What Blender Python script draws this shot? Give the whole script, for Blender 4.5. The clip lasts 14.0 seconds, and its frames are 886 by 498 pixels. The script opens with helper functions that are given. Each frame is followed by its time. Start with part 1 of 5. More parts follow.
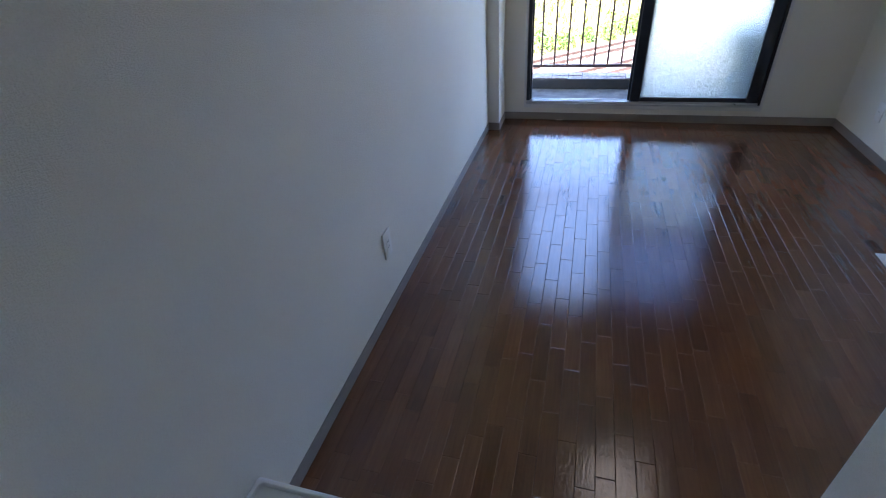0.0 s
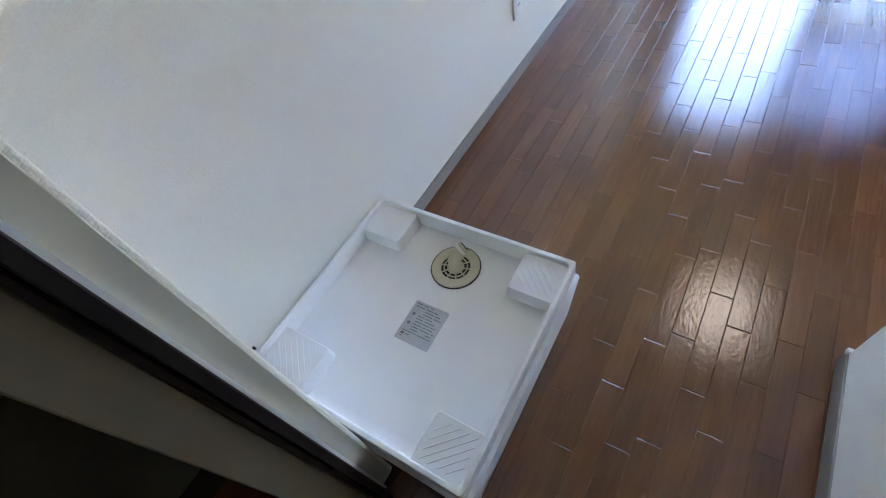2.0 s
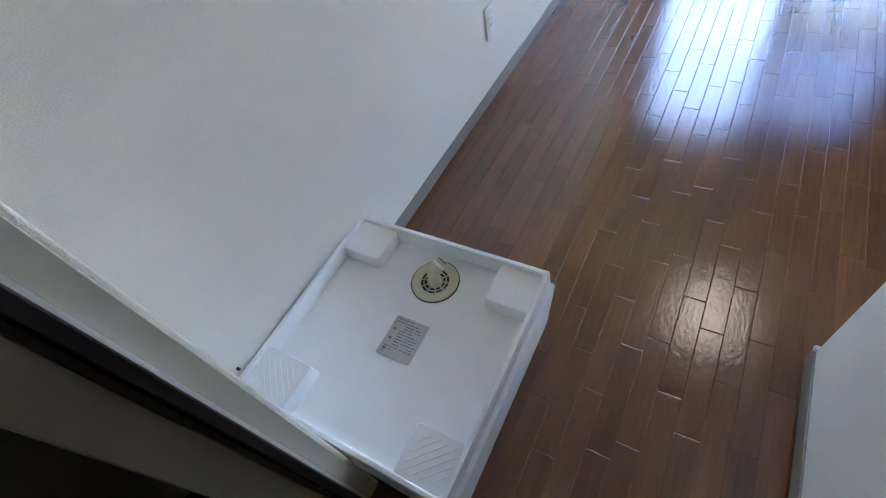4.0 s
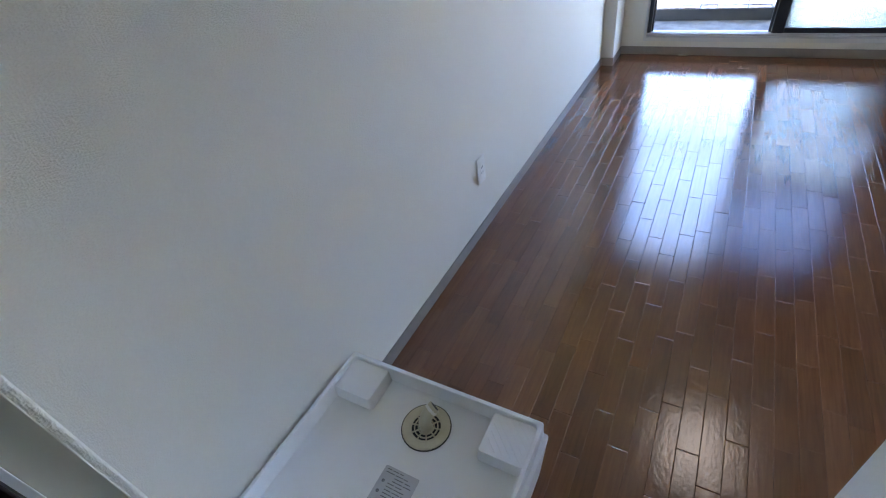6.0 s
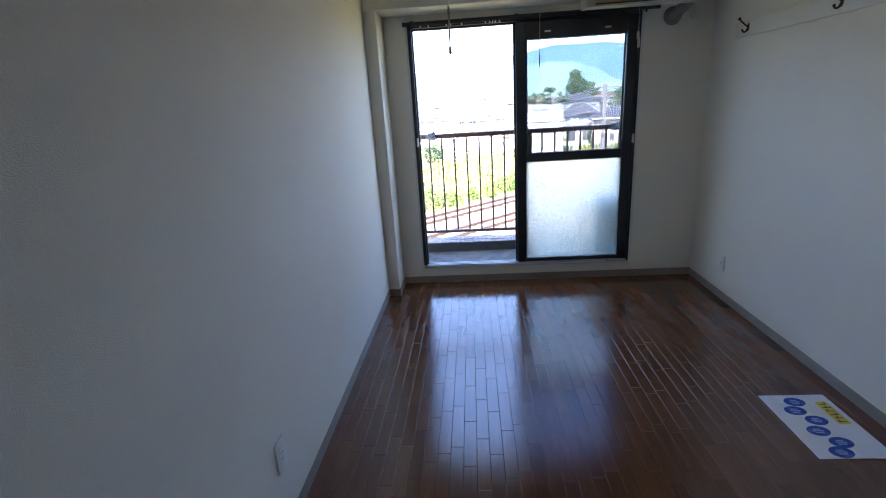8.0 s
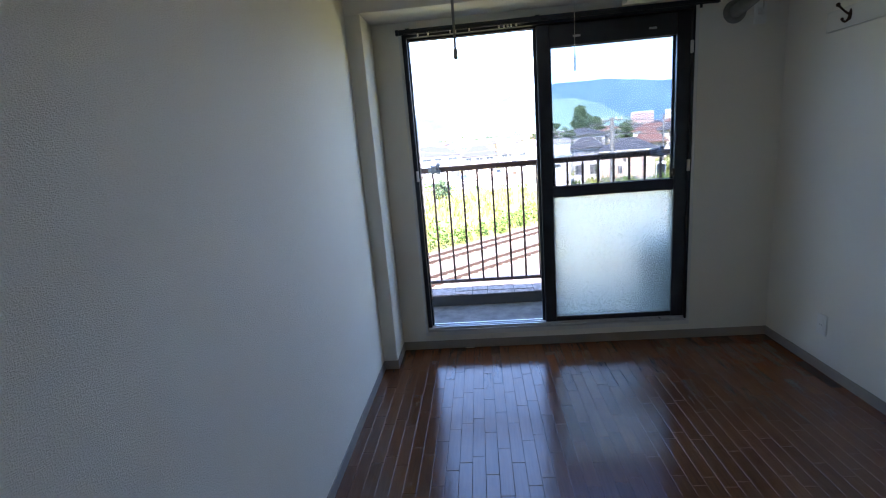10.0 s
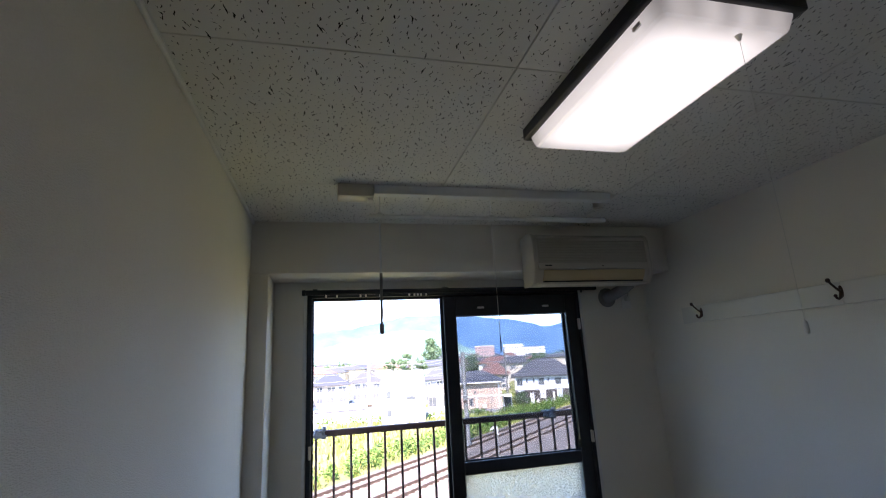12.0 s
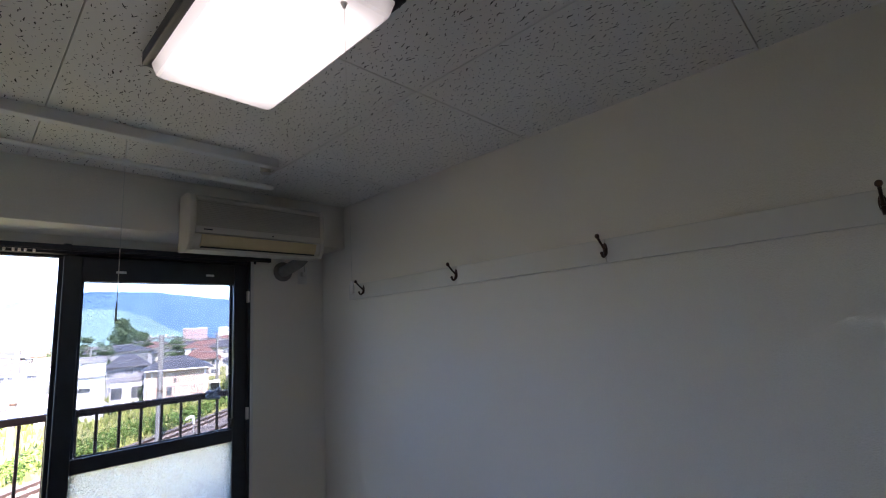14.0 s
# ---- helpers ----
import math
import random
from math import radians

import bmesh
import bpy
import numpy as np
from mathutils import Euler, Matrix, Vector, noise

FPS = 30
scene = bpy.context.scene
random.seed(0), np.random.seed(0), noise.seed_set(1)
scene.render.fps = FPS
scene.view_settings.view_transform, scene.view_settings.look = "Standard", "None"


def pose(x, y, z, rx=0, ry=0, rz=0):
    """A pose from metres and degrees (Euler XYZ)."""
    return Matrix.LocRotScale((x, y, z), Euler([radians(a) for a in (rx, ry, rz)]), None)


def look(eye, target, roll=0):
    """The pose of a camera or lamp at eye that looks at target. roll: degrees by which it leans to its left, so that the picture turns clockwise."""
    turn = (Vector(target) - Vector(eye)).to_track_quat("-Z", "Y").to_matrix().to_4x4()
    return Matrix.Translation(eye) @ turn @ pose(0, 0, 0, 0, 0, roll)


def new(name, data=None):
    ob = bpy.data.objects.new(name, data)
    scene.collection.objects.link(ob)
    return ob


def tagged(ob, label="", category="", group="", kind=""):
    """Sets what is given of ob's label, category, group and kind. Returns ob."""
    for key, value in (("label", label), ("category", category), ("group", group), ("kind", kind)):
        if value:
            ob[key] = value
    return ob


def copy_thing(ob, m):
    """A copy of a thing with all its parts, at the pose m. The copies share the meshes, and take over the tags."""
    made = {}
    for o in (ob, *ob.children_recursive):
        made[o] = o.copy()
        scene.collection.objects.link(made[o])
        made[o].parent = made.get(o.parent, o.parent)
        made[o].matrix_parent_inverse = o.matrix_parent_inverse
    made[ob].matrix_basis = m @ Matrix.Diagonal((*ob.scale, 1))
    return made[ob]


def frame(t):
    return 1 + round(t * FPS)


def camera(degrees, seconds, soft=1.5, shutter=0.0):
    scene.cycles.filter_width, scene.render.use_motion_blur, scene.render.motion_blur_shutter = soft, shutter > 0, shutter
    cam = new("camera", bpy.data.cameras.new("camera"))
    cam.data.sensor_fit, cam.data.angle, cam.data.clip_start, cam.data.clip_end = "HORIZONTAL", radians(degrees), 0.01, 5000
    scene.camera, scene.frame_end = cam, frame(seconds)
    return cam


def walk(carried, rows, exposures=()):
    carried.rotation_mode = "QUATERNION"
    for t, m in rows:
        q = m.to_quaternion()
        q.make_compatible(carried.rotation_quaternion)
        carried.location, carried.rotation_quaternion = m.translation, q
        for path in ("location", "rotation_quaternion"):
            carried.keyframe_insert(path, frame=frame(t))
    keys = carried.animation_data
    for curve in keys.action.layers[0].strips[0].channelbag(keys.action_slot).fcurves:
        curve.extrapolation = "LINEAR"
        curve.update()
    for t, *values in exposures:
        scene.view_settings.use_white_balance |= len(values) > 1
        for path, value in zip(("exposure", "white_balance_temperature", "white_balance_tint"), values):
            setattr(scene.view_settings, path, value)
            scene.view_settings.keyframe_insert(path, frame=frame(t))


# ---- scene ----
cam = camera(86.7, 14.0, 1.1)
PATH = [
    (0, (0.703, -0.492, 1.344), (0.189, 1.083, 0.224), -4.7),
    (0.5, (0.69, -0.575, 1.288), (0.098, 0.756, -0.082), -4.7),
    (1, (0.736, -0.606, 1.248), (0.049, 0.521, -0.255), -8.0),
    (1.5, (0.764, -0.632, 1.216), (-0.017, 0.352, -0.34), -12.5),
    (2, (0.782, -0.634, 1.196), (-0.061, 0.253, -0.386), -16.6),
    (2.2, (0.781, -0.632, 1.192), (-0.07, 0.225, -0.402), -17.4),
    (4.5, (0.838, -0.625, 1.226), (-0.003, 0.339, -0.312), -17.1),
    (5, (0.814, -0.638, 1.236), (-0.054, 0.335, -0.281), -17.3),
    (5.5, (0.792, -0.633, 1.254), (-0.113, 0.39, -0.207), -14.8),
    (6, (0.787, -0.601, 1.312), (-0.086, 0.694, 0.062), -9.7),
    (6.5, (0.759, -0.504, 1.383), (0.052, 1.143, 0.494), -6.9),
    (7, (0.737, -0.457, 1.441), (0.293, 1.358, 0.729), -5.4),
    (7.5, (0.72, -0.433, 1.447), (0.475, 1.443, 0.798), -4.5),
    (8, (0.704, -0.361, 1.445), (0.561, 1.546, 0.859), -3.5),
    (8.2, (0.708, -0.32, 1.428), (0.581, 1.593, 0.859), -3.0),
    (10.3, (0.642, 0.507, 1.366), (0.471, 2.466, 1.0), -4.9),
    (10.5, (0.603, 0.559, 1.371), (0.465, 2.535, 1.091), -5.3),
    (11, (0.438, 0.645, 1.449), (0.511, 2.643, 1.391), -5.6),
    (11.5, (0.369, 0.646, 1.535), (0.673, 2.609, 1.762), -4.6),
    (12, (0.374, 0.646, 1.603), (0.847, 2.533, 2.069), -3.2),
    (12.5, (0.425, 0.603, 1.613), (1.029, 2.414, 2.21), -2.0),
    (13, (0.485, 0.589, 1.579), (1.222, 2.371, 2.109), -1.8),
    (13.5, (0.613, 0.542, 1.532), (1.675, 2.18, 1.963), -3.0),
    (14, (0.704, 0.572, 1.536), (2.131, 1.934, 1.867), -3.5),
]
EXPOSURES = [(0.0, 4.15, 6800, 31), (0.6, 4.68, 7100, 34), (1.0, 5.06, 7250, 32), (1.5, 5.56, 7450, 28), (2.0, 5.76, 7600, 29), (4.5, 5.47, 7550, 28), (5.0, 5.43, 7600, 28), (5.5, 5.38, 7600, 28), (6.0, 5.16, 7350, 30),
             (6.5, 4.74, 7200, 32), (7.0, 4.24, 7000, 32), (7.5, 3.97, 6800, 30), (8.2, 3.77, 6780, 30), (10.5, 3.30, 6780, 27), (11.0, 3.10, 6980, 28), (12.0, 3.07, 6880, 31), (12.5, 3.25, 6850, 31), (13.0, 3.39, 6800, 33), (13.5, 3.24, 6800, 33), (14.0, 3.40, 6970, 36)]
walk(cam, [(t, look(e, g, r)) for t, e, g, r in PATH], EXPOSURES)

# ------------------------------------------------------------ light
world = bpy.data.worlds.new("sky")
scene.world = world
world.use_nodes = True
wn, wl = world.node_tree.nodes, world.node_tree.links
sky = wn.new("ShaderNodeTexSky")
sky.sky_type, sky.sun_disc = "NISHITA", False
sky.sun_elevation, sky.sun_rotation = radians(52), radians(200)
sky.altitude, sky.air_density, sky.dust_density = 100, 0.8, 0.0
sky.ozone_density = 2.0
tc = wn.new("ShaderNodeTexCoord")
mp = wn.new("ShaderNodeMapping")
mp.inputs["Scale"].default_value = (2.2, 2.2, 6.0)
cl = wn.new("ShaderNodeTexNoise")
cl.inputs["Scale"].default_value, cl.inputs["Detail"].default_value = 2.3, 7
cr = wn.new("ShaderNodeValToRGB")
cr.color_ramp.elements[0].position, cr.color_ramp.elements[1].position = 0.63, 0.82
mx = wn.new("ShaderNodeMix")
mx.data_type = "RGBA"
mx.inputs[7].default_value = (9.0, 9.4, 10.0, 1)
wl.new(tc.outputs["Generated"], mp.inputs["Vector"])
wl.new(mp.outputs["Vector"], cl.inputs["Vector"])
wl.new(cl.outputs["Fac"], cr.inputs["Fac"])
sp = wn.new("ShaderNodeSeparateXYZ")
wl.new(tc.outputs["Generated"], sp.inputs[0])
low = wn.new("ShaderNodeMapRange")
low.inputs["From Min"].default_value, low.inputs["From Max"].default_value = 0.34, 0.20
wl.new(sp.outputs[2], low.inputs["Value"])
am = wn.new("ShaderNodeMath")
am.operation = "MULTIPLY"
wl.new(cr.outputs["Color"], am.inputs[0]), wl.new(low.outputs[0], am.inputs[1])
wl.new(am.outputs[0], mx.inputs[0])
clear = wn.new("ShaderNodeMix")
clear.data_type, clear.blend_type = "RGBA", "MULTIPLY"
clear.inputs[0].default_value, clear.inputs[7].default_value = 1.0, (0.84, 1.0, 1.02, 1)
wl.new(sky.outputs["Color"], clear.inputs[6])
wl.new(clear.outputs[2], mx.inputs[6])
wl.new(mx.outputs[2], wn["Background"].inputs["Color"])
wn["Background"].inputs["Strength"].default_value = 0.15
sun_data = bpy.data.lights.new("sun", "SUN")
sun_data.energy, sun_data.angle, sun_data.color = 3.6, radians(0.53), (1.0, 0.95, 0.87)
sun = new("sun", sun_data)
# the sun stands behind the building, high and a little to the west
sun.matrix_world = look((-3.4, -9.4, 12.8), (0, 0, 0))


# ------------------------------------------------------------ helpers
def box(bm, a, b, bevel=0.0, seg=1):
    r = bmesh.ops.create_cube(bm, size=1)
    vs = r["verts"]
    for v in vs:
        v.co = Vector([a[i] if v.co[i] < 0 else b[i] for i in range(3)])
    if bevel:
        es = list({e for v in vs for e in v.link_edges})
        bmesh.ops.bevel(bm, geom=es, offset=bevel, segments=seg, affect="EDGES", profile=0.5)
    return bm


def cyl(bm, p, q, r, r2=None, seg=12, caps=True):
    p, q = Vector(p), Vector(q)
    m = Matrix.Translation((p + q) / 2) @ (q - p).to_track_quat("Z", "Y").to_matrix().to_4x4()
    bmesh.ops.create_cone(bm, cap_ends=caps, segments=seg, radius1=r, radius2=r if r2 is None else r2, depth=(q - p).length, matrix=m)
    return bm


def ball(bm, c, r, s=(1, 1, 1), u=10, v=7):
    m = Matrix.Translation(c) @ Matrix.Diagonal((*s, 1))
    bmesh.ops.create_uvsphere(bm, u_segments=u, v_segments=v, radius=r, matrix=m)
    return bm


def tube(bm, pts, radii, seg=8):
    pts = [Vector(p) for p in pts]
    rings = []
    for i, p in enumerate(pts):
        d = (pts[min(i + 1, len(pts) - 1)] - pts[max(i - 1, 0)]).normalized()
        q = d.to_track_quat("Z", "Y")
        rings.append([bm.verts.new(p + q @ Vector((radii[i] * math.cos(a), radii[i] * math.sin(a), 0)))
                      for a in (2 * math.pi * k / seg for k in range(seg))])
    for a, b in zip(rings, rings[1:]):
        for k in range(seg):
            bm.faces.new((a[k], a[(k + 1) % seg], b[(k + 1) % seg], b[k]))
    bm.faces.new(rings[0][::-1])
    bm.faces.new(rings[-1])
    return bm


def quad(bm, *pts):
    return bm.faces.new([bm.verts.new(p) for p in pts])


def smooth(bm, angle=40):
    for f in bm.faces:
        f.smooth = True
    for e in bm.edges:
        if len(e.link_faces) == 2 and e.calc_face_angle(0) > radians(angle):
            e.smooth = False
    return bm


def mesh_of(name, bm, material, smoothing=40):
    bmesh.ops.recalc_face_normals(bm, faces=bm.faces)
    if smoothing:
        smooth(bm, smoothing)
    me = bpy.data.meshes.new(name)
    bm.to_mesh(me)
    bm.free()
    me.materials.append(material)
    return me


def thing(name, base, label, category, group="", kind=""):
    ob = new(name)
    ob.empty_display_size = 0.05
    ob.location = base
    return tagged(ob, label, category, group, kind)


def part(name, bm, material, parent, label="", smoothing=40):
    ob = new(name, mesh_of(name, bm, material, smoothing))
    ob.parent = parent
    base = parent.location.copy()
    if parent.parent:
        base = Vector((0, 0, 0))
    ob.matrix_parent_inverse = Matrix.Translation(-base)
    return tagged(ob, label)


def solid(name, bm, material, label, category, kind="structure", group="", smoothing=40):
    return tagged(new(name, mesh_of(name, bm, material, smoothing)), label, category, group, kind)


def B():
    return bmesh.new()


# ------------------------------------------------------------ materials
class Nodes:
    def __init__(self, name):
        self.m = bpy.data.materials.new(name)
        self.m.use_nodes = True
        self.n, self.l = self.m.node_tree.nodes, self.m.node_tree.links
        self.p = self.n["Principled BSDF"]
        self.pos = self.n.new("ShaderNodeTexCoord").outputs["Object"]

    def noise(self, scale, detail=4, rough=0.55, stretch=None, distort=0.0, src=None):
        v = src or self.pos
        if stretch:
            mp = self.n.new("ShaderNodeMapping")
            mp.inputs["Scale"].default_value = stretch
            self.l.new(v, mp.inputs["Vector"])
            v = mp.outputs["Vector"]
        t = self.n.new("ShaderNodeTexNoise")
        t.inputs["Scale"].default_value, t.inputs["Detail"].default_value = scale, detail
        t.inputs["Roughness"].default_value, t.inputs["Distortion"].default_value = rough, distort
        self.l.new(v, t.inputs["Vector"])
        return t.outputs["Fac"]

    def ramp(self, fac, stops):
        r = self.n.new("ShaderNodeValToRGB")
        e = r.color_ramp.elements
        while len(e) < len(stops):
            e.new(0.5)
        for k, (pos, c) in zip(e, stops):
            k.position = pos
            k.color = (*c, 1) if len(c) == 3 else c
        self.l.new(fac, r.inputs["Fac"])
        return r.outputs["Color"]

    def mix(self, fac, a, b, mode="MIX"):
        x = self.n.new("ShaderNodeMix")
        x.data_type, x.blend_type = "RGBA", mode
        for sock, val in ((x.inputs[0], fac), (x.inputs[6], a), (x.inputs[7], b)):
            if isinstance(val, (int, float)):
                sock.default_value = val
            elif isinstance(val, tuple):
                sock.default_value = (*val, 1)
            else:
                self.l.new(val, sock)
        return x.outputs[2]

    def math(self, op, a, b=0.0, c=0.0):
        x = self.n.new("ShaderNodeMath")
        x.operation = op
        for sock, val in zip(x.inputs, (a, b, c)):
            if isinstance(val, (int, float)):
                sock.default_value = val
            else:
                self.l.new(val, sock)
        return x.outputs[0]

    def bump(self, height, strength, dist=0.002, under=None):
        b = self.n.new("ShaderNodeBump")
        b.inputs["Strength"].default_value, b.inputs["Distance"].default_value = strength, dist
        self.l.new(height, b.inputs["Height"])
        if under:
            self.l.new(under, b.inputs["Normal"])
        return b.outputs["Normal"]

    def set(self, **kw):
        for k, v in kw.items():
            s = self.p.inputs[k.replace("_", " ")]
            if isinstance(v, (int, float)):
                s.default_value = v
            elif isinstance(v, tuple):
                s.default_value = (*v, 1)
            else:
                self.l.new(v, s)
        return self.m


def surface(name, a, b, scale=6.0, rough=0.6, fine=120.0, relief=0.15, depth=0.001, metal=0.0, spec=0.5, stretch=None):
    """A colour that wanders between a and b, with fine relief and an uneven gloss."""
    k = Nodes(name)
    big = k.noise(scale, 5, 0.6, stretch)
    small = k.noise(fine, 3, 0.6, stretch)
    col = k.mix(k.ramp(big, [(0.3, (0, 0, 0)), (0.7, (1, 1, 1))]), a, b)
    rg = k.math("MULTIPLY_ADD", big, 0.25, rough - 0.12)
    return k.set(Base_Color=col, Roughness=rg, Metallic=metal, Specular_IOR_Level=spec, Normal=k.bump(small, relief, depth))


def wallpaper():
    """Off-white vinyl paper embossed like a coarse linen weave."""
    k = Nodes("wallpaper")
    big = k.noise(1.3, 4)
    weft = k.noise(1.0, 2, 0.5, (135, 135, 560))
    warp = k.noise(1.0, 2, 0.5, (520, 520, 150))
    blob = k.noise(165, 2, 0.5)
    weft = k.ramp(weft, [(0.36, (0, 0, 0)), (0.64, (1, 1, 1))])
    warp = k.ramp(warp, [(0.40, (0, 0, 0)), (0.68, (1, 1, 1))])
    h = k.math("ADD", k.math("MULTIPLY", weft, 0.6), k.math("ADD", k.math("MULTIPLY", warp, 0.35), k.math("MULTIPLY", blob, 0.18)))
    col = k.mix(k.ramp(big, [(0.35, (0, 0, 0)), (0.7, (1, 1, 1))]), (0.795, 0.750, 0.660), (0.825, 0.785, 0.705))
    # raised threads are painted lighter too, putting relief shading into the colour
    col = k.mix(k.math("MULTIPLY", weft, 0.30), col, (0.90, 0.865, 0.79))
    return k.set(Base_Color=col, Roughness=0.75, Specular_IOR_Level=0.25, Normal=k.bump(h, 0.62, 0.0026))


def ceiling_board():
    k = Nodes("ceiling_board")
    big = k.noise(2.0, 3)
    col = k.mix(k.ramp(big, [(0.3, (0, 0, 0)), (0.7, (1, 1, 1))]), (0.74, 0.725, 0.68), (0.80, 0.785, 0.74))
    col = k.mix(k.math("MULTIPLY", k.noise(260, 2), 0.22), col, (0.62, 0.60, 0.55))
    return k.set(Base_Color=col, Roughness=0.9, Specular_IOR_Level=0.1, Normal=k.bump(k.noise(300, 2), 0.3, 0.001))


def floor_wood(island):
    k = Nodes("floor_wood_rest" if island else "floor_wood")
    if island:
        rnd = k.n.new("ShaderNodeNewGeometry").outputs["Random Per Island"]
    else:
        rnd = k.n.new("ShaderNodeObjectInfo").outputs["Random"]
    pos = k.n.new("ShaderNodeNewGeometry").outputs["Position"]
    off = k.n.new("ShaderNodeVectorMath")
    off.operation = "MULTIPLY_ADD"
    comb = k.n.new("ShaderNodeCombineXYZ")
    k.l.new(rnd, comb.inputs[0]), k.l.new(rnd, comb.inputs[1])
    k.l.new(comb.outputs[0], off.inputs[0])
    off.inputs[1].default_value = (37.0, 91.0, 0)
    k.l.new(pos, off.inputs[2])
    grain = k.noise(70, 5, 0.6, (1.6, 0.09, 1), 0.4, src=off.outputs["Vector"])
    broad = k.noise(9, 3, 0.5, (1.5, 0.35, 1), src=off.outputs["Vector"])
    wax = k.noise(95, 3, 0.65, (1, 0.6, 1), src=pos)
    scuff = k.noise(2.3, 5, 0.65, src=pos)
    base = k.ramp(rnd, [(0.0, (0.138, 0.049, 0.019)), (0.35, (0.163, 0.058, 0.023)), (0.7, (0.175, 0.062, 0.025)), (1.0, (0.202, 0.074, 0.031))])
    col = k.mix(1.0, base, k.ramp(grain, [(0.3, (0.78, 0.75, 0.73)), (0.65, (1.04, 1.04, 1.04))]), "MULTIPLY")
    col = k.mix(0.8, col, k.ramp(broad, [(0.3, (0.72, 0.69, 0.67)), (0.7, (1.05, 1.05, 1.05))]), "MULTIPLY")
    rg = k.math("MULTIPLY_ADD", scuff, 0.12, 0.045)
    swell = k.noise(26, 2, 0.5, (1, 0.55, 1), src=pos)
    nm = k.bump(grain, 0.05, 0.0006, k.bump(wax, 0.44, 0.0015, k.bump(swell, 0.14, 0.0030)))
    return k.set(Base_Color=col, Roughness=rg, Specular_IOR_Level=0.75, IOR=1.58, Normal=nm)


def clear_pane(name, tint, gloss):
    k = Nodes(name)
    k.n.remove(k.p)
    tr = k.n.new("ShaderNodeBsdfTransparent")
    tr.inputs["Color"].default_value = (*tint, 1)
    gl = k.n.new("ShaderNodeBsdfGlossy")
    gl.inputs["Roughness"].default_value = 0.02
    fr = k.n.new("ShaderNodeFresnel")
    fr.inputs["IOR"].default_value = 1.45
    sc = k.math("MULTIPLY", fr.outputs["Fac"], gloss)
    ms = k.n.new("ShaderNodeMixShader")
    k.l.new(sc, ms.inputs[0]), k.l.new(tr.outputs[0], ms.inputs[1]), k.l.new(gl.outputs[0], ms.inputs[2])
    k.l.new(ms.outputs[0], k.n["Material Output"].inputs["Surface"])
    return k.m


def frosted_pane():
    """Hammered glass: round dimples that bend the view, with a slight milky haze."""
    k = Nodes("patterned_glass")
    v = k.n.new("ShaderNodeTexVoronoi")
    v.feature, v.inputs["Scale"].default_value = "SMOOTH_F1", 115
    v.inputs["Smoothness"].default_value = 0.5
    k.l.new(k.pos, v.inputs["Vector"])
    h = k.math("ADD", v.outputs["Distance"], k.math("MULTIPLY", k.noise(48, 2), 0.5))
    nm = k.bump(h, 1.0, 0.008)
    k.set(Base_Color=(0.93, 0.99, 0.95), Roughness=0.03, IOR=1.40, Transmission_Weight=1.0, Normal=nm)
    tl = k.n.new("ShaderNodeBsdfTranslucent")
    tl.inputs["Color"].default_value = (0.84, 0.95, 0.88, 1)
    k.l.new(nm, tl.inputs["Normal"])
    ms = k.n.new("ShaderNodeMixShader")
    ms.inputs[0].default_value = 0.25
    k.l.new(k.p.outputs[0], ms.inputs[1]), k.l.new(tl.outputs[0], ms.inputs[2])
    k.l.new(ms.outputs[0], k.n["Material Output"].inputs["Surface"])
    return k.m


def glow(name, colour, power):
    """A lit diffuser; the falloff of two short tubes is put into its emission."""
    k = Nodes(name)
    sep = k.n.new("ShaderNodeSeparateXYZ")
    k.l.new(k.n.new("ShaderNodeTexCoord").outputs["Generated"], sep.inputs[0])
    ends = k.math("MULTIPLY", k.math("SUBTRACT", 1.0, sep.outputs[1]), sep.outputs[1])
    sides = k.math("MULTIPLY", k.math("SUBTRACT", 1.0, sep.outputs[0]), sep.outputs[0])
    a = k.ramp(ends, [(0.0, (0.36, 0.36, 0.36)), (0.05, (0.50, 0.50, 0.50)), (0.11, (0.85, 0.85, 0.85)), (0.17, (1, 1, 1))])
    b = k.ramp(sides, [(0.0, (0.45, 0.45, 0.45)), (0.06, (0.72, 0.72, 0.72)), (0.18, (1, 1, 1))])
    # shade of the tube caps at the near end, put into the emission
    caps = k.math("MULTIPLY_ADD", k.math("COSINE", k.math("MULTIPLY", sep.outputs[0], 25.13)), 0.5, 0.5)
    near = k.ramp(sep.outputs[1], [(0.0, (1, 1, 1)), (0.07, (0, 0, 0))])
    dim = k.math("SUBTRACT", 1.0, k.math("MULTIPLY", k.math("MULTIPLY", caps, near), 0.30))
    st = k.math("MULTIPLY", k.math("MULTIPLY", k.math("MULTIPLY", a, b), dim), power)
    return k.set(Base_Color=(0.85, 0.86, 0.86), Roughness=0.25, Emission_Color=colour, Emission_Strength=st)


def leaf_mat(name, a, b):
    k = Nodes(name)
    rnd = k.n.new("ShaderNodeNewGeometry").outputs["Random Per Island"]
    col = k.ramp(rnd, [(0, a), (1, b)])
    return k.set(Base_Color=col, Roughness=0.6, Specular_IOR_Level=0.2)


def roof_mat(name, a, b):
    k = Nodes(name)
    w = k.n.new("ShaderNodeTexWave")
    w.bands_direction = "Z"
    w.inputs["Scale"].default_value = 1.6
    k.l.new(k.pos, w.inputs["Vector"])
    col = k.mix(k.noise(3, 4), a, b)
    return k.set(Base_Color=col, Roughness=0.55, Normal=k.bump(w.outputs["Fac"], 0.5, 0.03))


